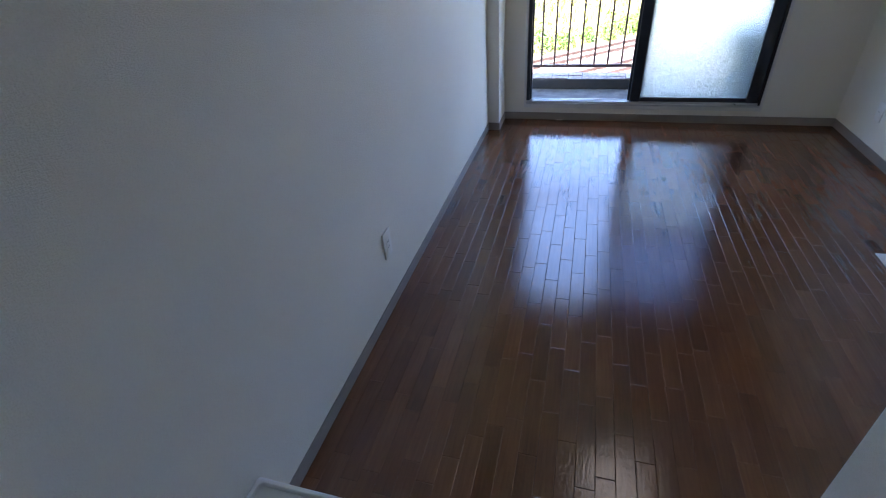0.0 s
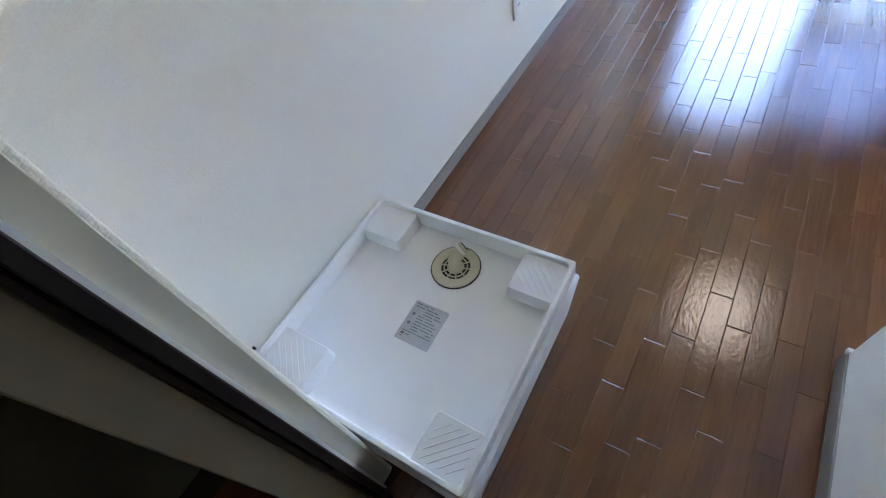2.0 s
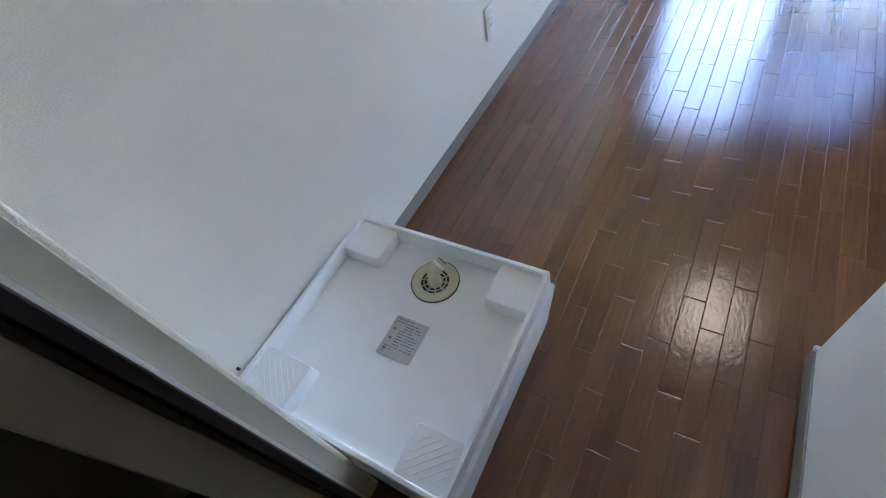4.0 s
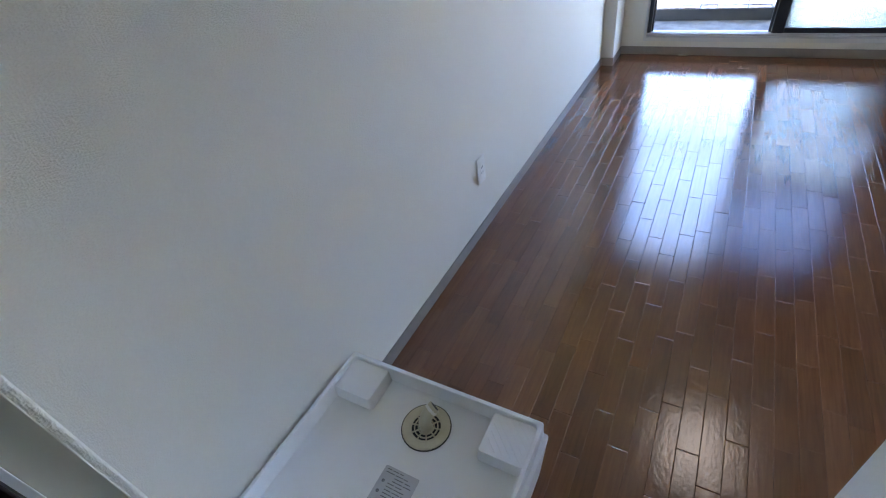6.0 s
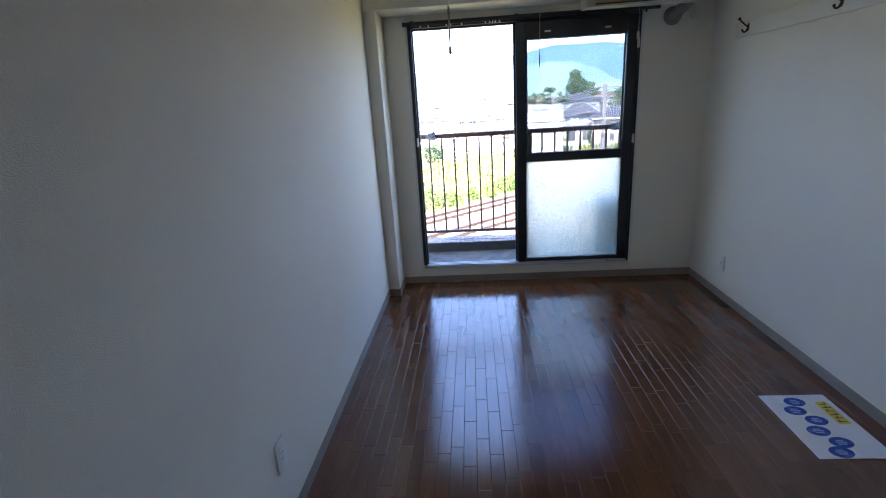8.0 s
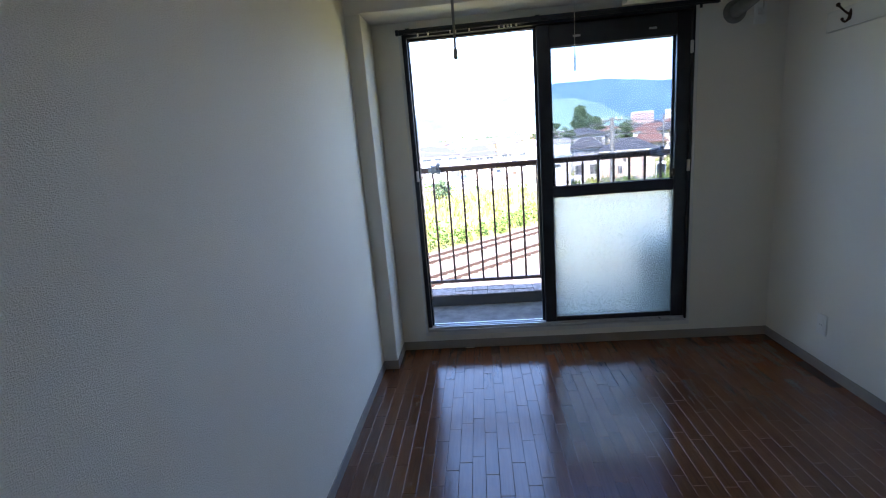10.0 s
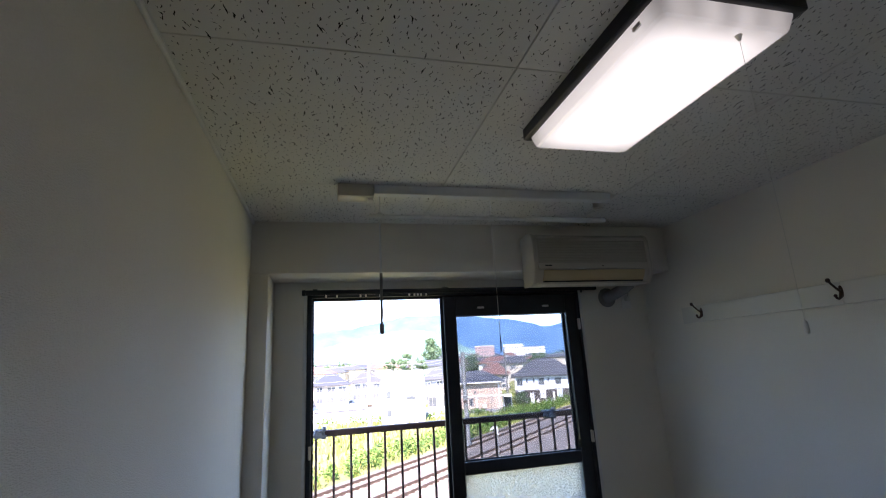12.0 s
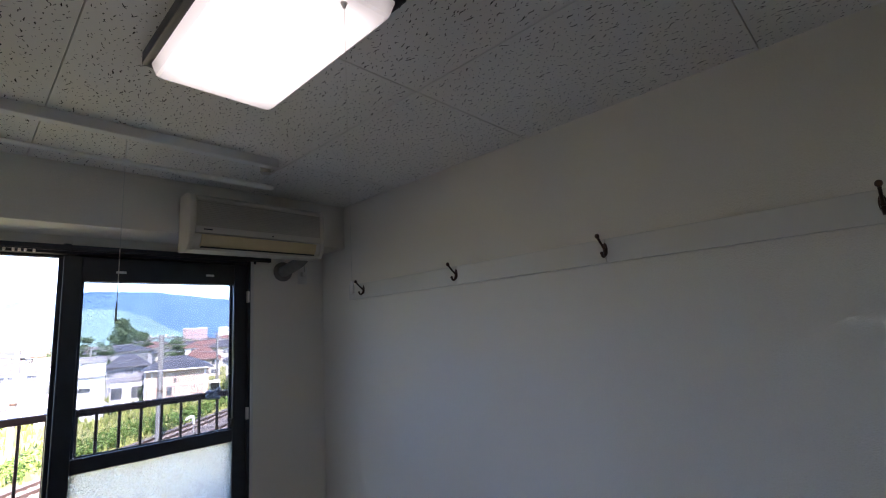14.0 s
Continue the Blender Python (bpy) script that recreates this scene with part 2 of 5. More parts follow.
def brick_mat():
    k = Nodes("brick_siding")
    b = k.n.new("ShaderNodeTexBrick")
    b.inputs["Scale"].default_value = 2.2
    b.inputs["Color1"].default_value, b.inputs["Color2"].default_value = (0.44, 0.28, 0.20, 1), (0.52, 0.36, 0.27, 1)
    b.inputs["Mortar"].default_value = (0.5, 0.4, 0.33, 1)
    k.l.new(k.n.new("ShaderNodeTexCoord").outputs["Generated"], b.inputs["Vector"])
    return k.set(Base_Color=k.mix(0.35, k.mix(k.noise(2, 4), (0.46, 0.33, 0.25), (0.56, 0.42, 0.33)), b.outputs["Color"]), Roughness=0.8)


M = {}
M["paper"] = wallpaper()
M["ceiling"] = ceiling_board()
# near-black, the shade inside the ceiling pits as a colour
M["fissure"] = surface("fissure_shadow", (0.018, 0.016, 0.014), (0.035, 0.032, 0.028), 40, 0.9, spec=0.05)
M["wood"], M["wood_rest"] = floor_wood(False), floor_wood(True)
M["subfloor"] = surface("subfloor", (0.02, 0.01, 0.006), (0.03, 0.016, 0.01), rough=0.6)
M["vinyl"] = surface("grey_vinyl", (0.235, 0.200, 0.170), (0.300, 0.258, 0.222), 4, 0.5, 200, 0.1)
M["frp"] = surface("white_plastic", (0.80, 0.80, 0.79), (0.84, 0.84, 0.83), 5, 0.32, 160, 0.05)
M["cream"] = surface("cream_plastic", (0.52, 0.465, 0.325), (0.60, 0.545, 0.40), 30, 0.35, 200, 0.05)
# near-black, for dark fittings and for shade painted into openings
M["slot"] = surface("dark_slot", (0.02, 0.018, 0.015), (0.035, 0.03, 0.025), 30, 0.6)
M["sticker"] = surface("silver_sticker", (0.45, 0.45, 0.46), (0.52, 0.52, 0.53), 20, 0.4, 200, 0.03)
M["ink"] = surface("dark_ink", (0.03, 0.03, 0.035), (0.06, 0.06, 0.07), 40, 0.6)
M["greyink"] = surface("grey_label_print", (0.12, 0.12, 0.13), (0.18, 0.18, 0.19), 40, 0.6)
M["plate"] = surface("white_plate", (0.76, 0.74, 0.69), (0.80, 0.78, 0.73), 15, 0.35, 200, 0.04)
M["bronze"] = surface("dark_bronze_aluminium", (0.022, 0.027, 0.033), (0.036, 0.042, 0.050), 8, 0.38, 250, 0.08, 0.0006, 0.4)
M["alu"] = surface("bare_aluminium", (0.55, 0.56, 0.57), (0.65, 0.66, 0.67), 10, 0.32, 250, 0.1, 0.0006, 0.8)
M["railing"] = surface("brown_rail_paint", (0.085, 0.044, 0.036), (0.125, 0.066, 0.054), 6, 0.45, 150, 0.1)
M["trim"] = surface("white_trim_paint", (0.70, 0.69, 0.66), (0.76, 0.75, 0.72), 6, 0.45, 150, 0.06)
M["acwhite"] = surface("aged_white_plastic", (0.50, 0.47, 0.405), (0.56, 0.53, 0.46), 3, 0.4, 200, 0.04)
M["acpanel"] = surface("beige_grille_plastic", (0.40, 0.37, 0.305), (0.44, 0.41, 0.345), 3, 0.45, 200, 0.04)
M["acflap"] = surface("tan_flap_plastic", (0.50, 0.38, 0.20), (0.56, 0.44, 0.25), 4, 0.45, 200, 0.04)
M["rodwhite"] = surface("white_rod_plastic", (0.70, 0.70, 0.68), (0.76, 0.76, 0.74), 10, 0.35, 200, 0.04)
M["cord"] = surface("pale_cord", (0.62, 0.60, 0.55), (0.70, 0.68, 0.62), 60, 0.7, 500, 0.2)
M["board"] = surface("painted_board", (0.66, 0.64, 0.585), (0.71, 0.69, 0.63), 2, 0.4, 150, 0.06)
M["hook"] = surface("dark_bronze_metal", (0.05, 0.03, 0.025), (0.09, 0.055, 0.045), 30, 0.35, 200, 0.1, 0.0005, 0.8)
M["lampframe"] = surface("black_lamp_frame", (0.012, 0.012, 0.016), (0.02, 0.02, 0.026), 10, 0.4)
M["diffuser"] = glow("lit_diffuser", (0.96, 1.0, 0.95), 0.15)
M["pipe"] = surface("grey_pipe_cover", (0.18, 0.175, 0.16), (0.26, 0.25, 0.23), 12, 0.7, 150, 0.3)
M["doorbrown"] = surface("dark_brown_wood", (0.012, 0.008, 0.007), (0.022, 0.014, 0.011), 12, 0.5, 120, 0.15, spec=0.25, stretch=(1, 1, 0.1))
M["doorbeige"] = surface("beige_panel", (0.25, 0.215, 0.155), (0.31, 0.27, 0.20), 5, 0.6, 120, 0.1)
# smooth beige facing, its tone lowered to hold the shade on this end
M["stubface"] = surface("beige_facing", (0.50, 0.475, 0.385), (0.56, 0.53, 0.44), 3, 0.5, 200, 0.05)
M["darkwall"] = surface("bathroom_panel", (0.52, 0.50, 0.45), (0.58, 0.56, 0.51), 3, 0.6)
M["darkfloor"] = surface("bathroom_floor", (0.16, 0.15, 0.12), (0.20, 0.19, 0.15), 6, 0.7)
M["paperwhite"] = surface("laminated_sheet", (0.80, 0.81, 0.84), (0.84, 0.85, 0.87), 6, 0.25, 100, 0.03)
M["blue"] = surface("blue_print", (0.02, 0.07, 0.36), (0.03, 0.10, 0.45), 30, 0.25)
M["paleblue"] = surface("pale_blue_print", (0.30, 0.42, 0.72), (0.35, 0.48, 0.78), 30, 0.25)
M["yellow"] = surface("yellow_print", (0.78, 0.55, 0.05), (0.85, 0.62, 0.08), 30, 0.25)
M["concrete"] = surface("balcony_concrete", (0.060, 0.060, 0.058), (0.20, 0.197, 0.188), 9, 0.7, 60, 0.4, 0.002)
M["curb"] = surface("dark_curb", (0.03, 0.03, 0.03), (0.055, 0.052, 0.05), 6, 0.7, 60, 0.3)
M["stone"] = surface("curb_stone", (0.085, 0.045, 0.040), (0.46, 0.315, 0.285), 26, 0.55, 60, 0.4, 0.003)
M["outdoor"] = surface("outdoor_unit_paint", (0.120, 0.132, 0.132), (0.156, 0.168, 0.168), 4, 0.5)
M["facade"] = surface("facade_render", (0.5, 0.48, 0.45), (0.56, 0.54, 0.5), 2, 0.8, 40, 0.3)
# pane and screen tints dim the view behind this half
M["wireglass"] = clear_pane("wired_glass", (0.68, 0.73, 0.77), 0.5)
M["screen"] = clear_pane("assumed_screen_tint", (0.785, 0.79, 0.80), 0.0)
M["frosted"] = frosted_pane()
M["wire"] = surface("glass_wire", (0.05, 0.055, 0.06), (0.08, 0.085, 0.09), 30, 0.5, metal=0.6)
M["field"] = surface("field_grass", (0.165, 0.175, 0.060), (0.268, 0.262, 0.105), 0.16, 0.9, 3.0, 0.6, 0.08, spec=0.1)
M["ballast"] = surface("ballast", (0.115, 0.100, 0.090), (0.200, 0.178, 0.162), 1.2, 0.9, 9.0, 0.8, 0.08, spec=0.1)
M["rust"] = surface("rusty_rail", (0.085, 0.052, 0.038), (0.13, 0.085, 0.062), 3, 0.5, metal=0.5)
M["sleeper"] = surface("sleeper", (0.20, 0.16, 0.13), (0.30, 0.25, 0.21), 3, 0.85)
M["asphalt"] = surface("asphalt", (0.12, 0.12, 0.12), (0.2, 0.2, 0.195), 0.6, 0.9, 12, 0.4, 0.01)
M["hedge"] = leaf_mat("hedge_leaves", (0.045, 0.10, 0.020), (0.13, 0.21, 0.05))
M["grassblade"] = leaf_mat("grass_blades", (0.14, 0.18, 0.045), (0.30, 0.31, 0.10))
# leaf greens lifted so the colour itself carries some haze
M["leaf"] = leaf_mat("hazed_tree_leaves", (0.06, 0.105, 0.055), (0.12, 0.185, 0.10))
M["bark"] = surface("bark", (0.07, 0.05, 0.035), (0.12, 0.09, 0.065), 4, 0.9, 30, 0.6, 0.02)
M["white_wall"] = surface("white_siding", (0.66, 0.66, 0.65), (0.74, 0.74, 0.73), 0.8, 0.8, 8, 0.2, 0.01)
M["cream_wall"] = surface("cream_siding", (0.42, 0.36, 0.29), (0.50, 0.43, 0.35), 0.8, 0.8, 8, 0.2, 0.01)
M["brown_wall"] = surface("brown_siding", (0.055, 0.045, 0.043), (0.085, 0.07, 0.066), 0.8, 0.8, 8, 0.2, 0.01)
M["grey_wall"] = surface("grey_siding", (0.22, 0.22, 0.23), (0.30, 0.30, 0.31), 0.8, 0.8, 8, 0.2, 0.01)
M["pink_wall"] = surface("pink_tile_wall", (0.36, 0.215, 0.20), (0.42, 0.265, 0.25), 0.3, 0.8, 4, 0.2, 0.01)
M["brick_wall"] = brick_mat()
M["frost_far"] = surface("pale_blind", (0.45, 0.48, 0.52), (0.60, 0.62, 0.64), 2, 0.4)
M["clamp"] = surface("dull_clamp_metal", (0.20, 0.22, 0.26), (0.30, 0.32, 0.36), 40, 0.4, 250, 0.1, 0.0006, 0.6)
M["lot"] = surface("pale_concrete_yard", (0.40, 0.39, 0.37), (0.52, 0.51, 0.48), 0.25, 0.85, 4.0, 0.3, 0.02, spec=0.2)
M["slate"] = roof_mat("slate_roof", (0.046, 0.047, 0.052), (0.078, 0.080, 0.086))
M["bluegrey"] = roof_mat("bluegrey_roof", (0.036, 0.040, 0.048), (0.058, 0.064, 0.074))
M["redroof"] = roof_mat("red_brown_roof", (0.135, 0.066, 0.050), (0.185, 0.095, 0.072))
M["pane_dark"] = surface("window_dark", (0.065, 0.075, 0.085), (0.10, 0.112, 0.126), 1, 0.15, spec=0.7)
M["pole"] = surface("pole_concrete", (0.150, 0.148, 0.140), (0.205, 0.202, 0.192), 2, 0.8, 30, 0.2)
M["cable"] = surface("grey_cable", (0.16, 0.165, 0.17), (0.24, 0.245, 0.25), 2, 0.6)
# distance haze is mixed into these two forest colours
M["mountain"] = surface("hazed_far_forest", (0.050, 0.112, 0.200), (0.085, 0.165, 0.265), 0.006, 0.95, 0.02, 0.6, 12.0, spec=0.0)
M["hill"] = surface("hazed_hill_forest", (0.100, 0.180, 0.185), (0.145, 0.235, 0.205), 0.008, 0.95, 0.03, 0.6, 8.0, spec=0.0)

# ------------------------------------------------------------ the room's shell
W, D, H = 2.437, 3.383, 2.355          # room width, window wall, ceiling height
CX, CY = 1.191, 0.12                  # corner of the closet partition
BACK = -2.3                           # end of the entrance passage

floor = solid("floor", box(B(), (-0.1, BACK, -0.12), (W + 0.1, D, -0.012)), M["subfloor"], "dark brown wood strip floor with a glossy wax finish", "floor")

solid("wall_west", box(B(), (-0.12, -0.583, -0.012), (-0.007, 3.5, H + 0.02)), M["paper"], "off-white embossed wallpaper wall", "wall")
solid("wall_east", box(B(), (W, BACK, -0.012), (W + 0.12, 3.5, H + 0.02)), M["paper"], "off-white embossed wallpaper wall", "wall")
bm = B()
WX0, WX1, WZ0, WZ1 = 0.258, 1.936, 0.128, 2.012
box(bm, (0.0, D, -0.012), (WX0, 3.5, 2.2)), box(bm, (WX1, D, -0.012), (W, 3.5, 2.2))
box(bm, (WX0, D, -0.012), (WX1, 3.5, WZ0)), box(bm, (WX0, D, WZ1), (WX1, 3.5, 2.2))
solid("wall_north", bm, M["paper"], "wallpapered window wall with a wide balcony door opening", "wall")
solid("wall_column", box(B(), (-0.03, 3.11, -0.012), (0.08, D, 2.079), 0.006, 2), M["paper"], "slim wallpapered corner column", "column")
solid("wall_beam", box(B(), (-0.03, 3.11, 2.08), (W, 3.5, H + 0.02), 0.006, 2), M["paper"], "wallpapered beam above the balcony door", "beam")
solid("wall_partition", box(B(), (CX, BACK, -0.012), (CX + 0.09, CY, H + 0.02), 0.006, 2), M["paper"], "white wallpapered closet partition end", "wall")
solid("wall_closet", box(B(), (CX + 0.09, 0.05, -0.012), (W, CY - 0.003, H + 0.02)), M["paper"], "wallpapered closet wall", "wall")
# unseen wall, given a darker beige so the passage returns less light
solid("wall_south", box(B(), (-1.3, BACK - 0.1, -0.012), (W + 0.12, BACK, H + 0.02)), M["doorbeige"], "unseen end wall of the entrance passage, beige to cut bounce light", "wall")

# short wall beside the washing machine pan, with its rounded end, and the bathroom behind it
bm = B()
box(bm, (-0.12, -0.632, -0.012), (0.362, -0.5835, H + 0.02))
bmesh.ops.bevel(bm, geom=[e for e in bm.edges if abs(e.verts[0].co.x - 0.362) < 1e-4 and abs(e.verts[1].co.x - 0.362) < 1e-4 and abs(e.verts[0].co.z - e.verts[1].co.z) > 1],
                offset=0.005, segments=3, affect="EDGES", profile=0.5)
solid("trim_stub", box(B(), (0.362, -0.627, 0.0), (0.3645, -0.592, H), 0.001), M["stubface"], "smooth beige end facing of the short wall", "trim")
solid("wall_stub", bm, M["paper"], "short wallpapered wall end beside the washing machine pan", "wall")
bm = B()
box(bm, (0.29, BACK, -0.012), (0.352, -1.45, H + 0.02)), box(bm, (0.29, -1.45, 2.02), (0.352, -0.634, H + 0.02))
solid("wall_bathroom_front", bm, M["paper"], "wallpapered bathroom front wall beside its doorway", "wall")
bm = B()
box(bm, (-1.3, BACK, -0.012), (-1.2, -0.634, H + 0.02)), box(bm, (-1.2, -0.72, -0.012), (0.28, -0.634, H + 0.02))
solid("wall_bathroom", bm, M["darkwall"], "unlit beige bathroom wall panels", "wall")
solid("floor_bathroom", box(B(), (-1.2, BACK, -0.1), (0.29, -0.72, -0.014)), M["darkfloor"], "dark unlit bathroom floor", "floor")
door = thing("door_1", (0.36, -0.66, 0), "dark brown bathroom door frame, door folded open into the dark", "door", kind="structure")
bm = B()
box(bm, (0.25, -0.650, 0.0), (0.400, -0.6325, 2.05), 0.002), box(bm, (0.25, -0.662, 0.0), (0.392, -0.653, 2.05), 0.0015)
box(bm, (0.25, -0.6535, 0.0), (0.384, -0.6495, 2.05))
part("casing", bm, M["doorbrown"], door, "dark brown wood casing with a groove")
# thin white strip between the facing and the casing
part("white_edge_line", box(B(), (0.3625, -0.6345, 0.0), (0.3750, -0.6265, 2.05)), M["frp"], door, "thin white line along the casing")
bm = B()
box(bm, (0.30, -0.728, 0.01), (0.372, -0.663, 2.03), 0.003)
part("jamb", bm, M["doorbeige"], door, "beige door jamb")
bm = B()
box(bm, (0.392, -0.656, 0.28), (0.3965, -0.646, 0.36), 0.001)
for z in (0.30, 0.34):
    box(bm, (0.394, -0.655, z - 0.006), (0.3985, -0.648, z + 0.006), 0.001)
part("strike_plate", bm, M["slot"], door, "small dark metal strike plate")

# ceiling boards with fine joints and their short wandering fissures, all one mesh
bm = B()
xs, ys = [-0.046, 0.862, 1.768, 2.68], [-2.84, -1.94, -1.03, -0.13, 0.77, 1.67, 2.565, 3.46]
for x0, x1 in zip(xs, xs[1:]):
    for y0, y1 in zip(ys, ys[1:]):
        box(bm, (x0 + 0.0017, y0 + 0.0017, H), (x1 - 0.0017, y1 - 0.0017, H + 0.012), 0.0012)
boards = solid("ceiling", bm, M["ceiling"], "white fissured acoustic ceiling boards with fine joints", "ceiling", smoothing=0)
# flat dark ribbons just below the boards paint the shade of pits
fv, ff = [], []
rnd = random.Random(31)


def fissure(x, y, length, width, lean):
    """A ragged ribbon that bends as it runs along the board, pointed at both ends."""
    steps = max(2, int(length / 0.0035))
    a = lean
    n0 = len(fv)
    for i in range(steps + 1):
        f = i / steps
        w = width * (0.25 + 0.75 * math.sin(math.pi * min(max(f, 0.06), 0.94))) * rnd.uniform(0.65, 1.25)
        fv.append((x - w / 2, y, H - 0.0003))
        fv.append((x + w / 2, y, H - 0.0003))
        a += rnd.gauss(0, 0.55)
        a = lean + (a - lean) * 0.7
        x += math.sin(a) * length / steps
        y += math.cos(a) * length / steps
    for i in range(steps):
        k = n0 + 2 * i
        ff.append((k, k + 1, k + 3, k + 2))


for x0, x1 in zip(xs, xs[1:]):
    for y0, y1 in zip(ys[2:], ys[3:]):
        # one mark in each cell of a loose grid, so that they spread evenly
        for i in range(43):
            for j in range(43):
                px_ = x0 + 0.010 + (i + 0.5 + rnd.uniform(-0.48, 0.48)) * (x1 - x0 - 0.02) / 43
                py_ = y0 + 0.006 + (j + 0.5 + rnd.uniform(-0.48, 0.48)) * (y1 - y0 - 0.025) / 43
                if not 0.0 < px_ < W or py_ > 3.10:
                    continue
                if rnd.random() < 0.45:
                    d_ = rnd.uniform(0.0021, 0.0036)
                    fissure(px_, py_, d_ * 1.4, d_, 0.0)
                else:
                    l_ = min(0.030, 0.006 + rnd.expovariate(1 / 0.0060))
                    fissure(px_, py_, l_, rnd.uniform(0.0025, 0.0041) * (1.2 if l_ > 0.018 else 1.0), rnd.gauss(0.0, 0.32))
me = bpy.data.meshes.new("fissures")
me.from_pydata(fv, [], ff)
me.materials.append(M["fissure"])
bm = B()
bm.from_mesh(boards.data)
for f in bm.faces:
    f.material_index = 0
n0 = len(bm.faces)
bm.from_mesh(me)
bm.faces.ensure_lookup_table()
for f in bm.faces[n0:]:
    f.material_index = 1
boards.data.materials.append(M["fissure"])
bm.to_mesh(boards.data)
bm.free()
bpy.data.meshes.remove(me)
solid("ceiling_slab", box(B(), (-1.4, BACK - 0.1, H + 0.014), (W + 0.12, 3.5, H + 0.2)), M["facade"], "concrete slab above the ceiling boards", "ceiling")
solid("trim", box(B(), (-0.007, -0.58, H - 0.018), (0.006, 3.11, H - 0.001), 0.003), M["trim"], "slim white ceiling trim", "trim")

bm = B()
BH, BT = 0.058, 0.005
for a, b in (((-0.007, 0.002, 0), (BT - 0.007, 3.11, BH)), ((BT - 0.006, 3.11 - BT, 0), (0.08 + BT, 3.11, BH)), ((0.08, 3.11, 0), (0.08 + BT, D - BT, BH)),
             ((0.08, D - BT, 0), (W, D, BH)), ((W - BT, CY, 0), (W, D - BT, BH)), ((CX + 0.09, CY, 0), (W - BT, CY + BT, BH)),
             ((CX - BT, BACK, 0), (CX, CY + BT, BH)), ((CX - BT, CY, 0), (CX + 0.09, CY + BT, BH))):
    box(bm, a, b, 0.0015)
solid("baseboard", bm, M["vinyl"], "grey-brown vinyl baseboard strip", "baseboard")
solid("baseboard_cap", box(B(), (CX - BT - 0.002, CY - 0.006, 0.052), (CX + 0.006, CY + BT + 0.002, 0.066), 0.002), M["trim"], "small white corner cap on the baseboard", "trim")

# ------------------------------------------------------------ balcony door
win = thing("window_1", (1.1, D, 0.13), "dark bronze aluminium balcony door, one half slid open", "window", kind="structure")
bm = B()
FY0, FY1 = D - 0.012, D + 0.1
for a, b in (((WX0, FY0, WZ0 + 0.03), (WX0 + 0.026, FY1, WZ1)), ((WX1 - 0.012, FY0, WZ0 + 0.01), (WX1, FY1, WZ1)), ((WX0, FY0, WZ1 - 0.022), (WX1, FY1, WZ1))):
    box(bm, a, b, 0.002)
for y in (D + 0.03, D + 0.062):
    box(bm, (WX0 + 0.026, y, WZ1 - 0.034), (WX1 - 0.012, y + 0.004, WZ1 - 0.02))
    box(bm, (WX0 + 0.024, y - 0.006, WZ0 + 0.03), (WX0 + 0.036, y + 0.012, WZ1 - 0.02))
part("window_frame", bm, M["bronze"], win, "dark bronze aluminium frame")
bm = B()
box(bm, (WX0, FY0 - 0.004, WZ0 - 0.002), (WX1, FY1 + 0.01, WZ0 + 0.012), 0.002)
for y in (D + 0.0, D + 0.03, D + 0.062):
    box(bm, (WX0 + 0.003, y, WZ0 + 0.012), (WX1 - 0.003, y + 0.006, WZ0 + 0.026), 0.001)
part("window_sill", bm, M["alu"], win, "bright aluminium sill with sliding tracks")
bm = B()
for a, b in (((WX0 - 0.02, D - 0.010, 0.098), (WX1 + 0.02, D + 0.0, 0.127)), ((WX0 - 0.02, D - 0.010, 0.127), (WX0 - 0.002, D, 2.03)),
             ((WX1 + 0.002, D - 0.010, 0.127), (WX1 + 0.02, D, 2.03))):
    box(bm, a, b, 0.002)
part("casing", bm, M["trim"], win, "white painted casing")


def sash(name, x0, x1, y, d, glass, low, wired, label):
    s_ = B()
    zt, zb, ml, mh, sl, sr = 1.985, 0.152, 0.977, 1.044, 0.072, 0.076
    for a, b in (((x0, y, zb), (x0 + sl, y + d, zt)), ((x1 - sr, y, zb), (x1, y + d, zt)), ((x0 + sl, y + 0.002, 1.865), (x1 - sr, y + d - 0.002, zt - 0.004)),
                 ((x0 + sl, y + 0.002, ml), (x1 - sr, y + d - 0.002, mh)), ((x0 + sl, y + 0.002, zb + 0.002), (x1 - sr, y + d - 0.002, 0.186))):
        box(s_, a, b, 0.0025)
    fr_ = part(name, s_, M["bronze"], win, label)
    ym = y + d / 2
    p1 = part("pane", box(B(), (x0 + sl - 0.004, ym - 0.002, mh - 0.004), (x1 - sr + 0.004, ym + 0.002, 1.869)), glass, fr_, "clear wired glass pane" if wired else "flat dark tint for an assumed insect screen")
    p2 = part("pane", box(B(), (x0 + sl - 0.004, ym - 0.002, 0.182), (x1 - sr + 0.004, ym + 0.002, ml + 0.004)), low, fr_, "patterned frosted glass pane" if wired else "flat dark tint for an assumed insect screen")
    p1.visible_shadow = p2.visible_shadow = False
    return fr_


front = sash("sash", 1.046, 1.922, D + 0.006, 0.026, M["wireglass"], M["frosted"], True, "dark bronze sliding sash")
# assumed screen, added to account for the dimmer view through this half
back = sash("screen_sash", 1.066, 1.922, D + 0.066, 0.016, M["screen"], M["screen"], False, "dark framed sash of an assumed insect screen")
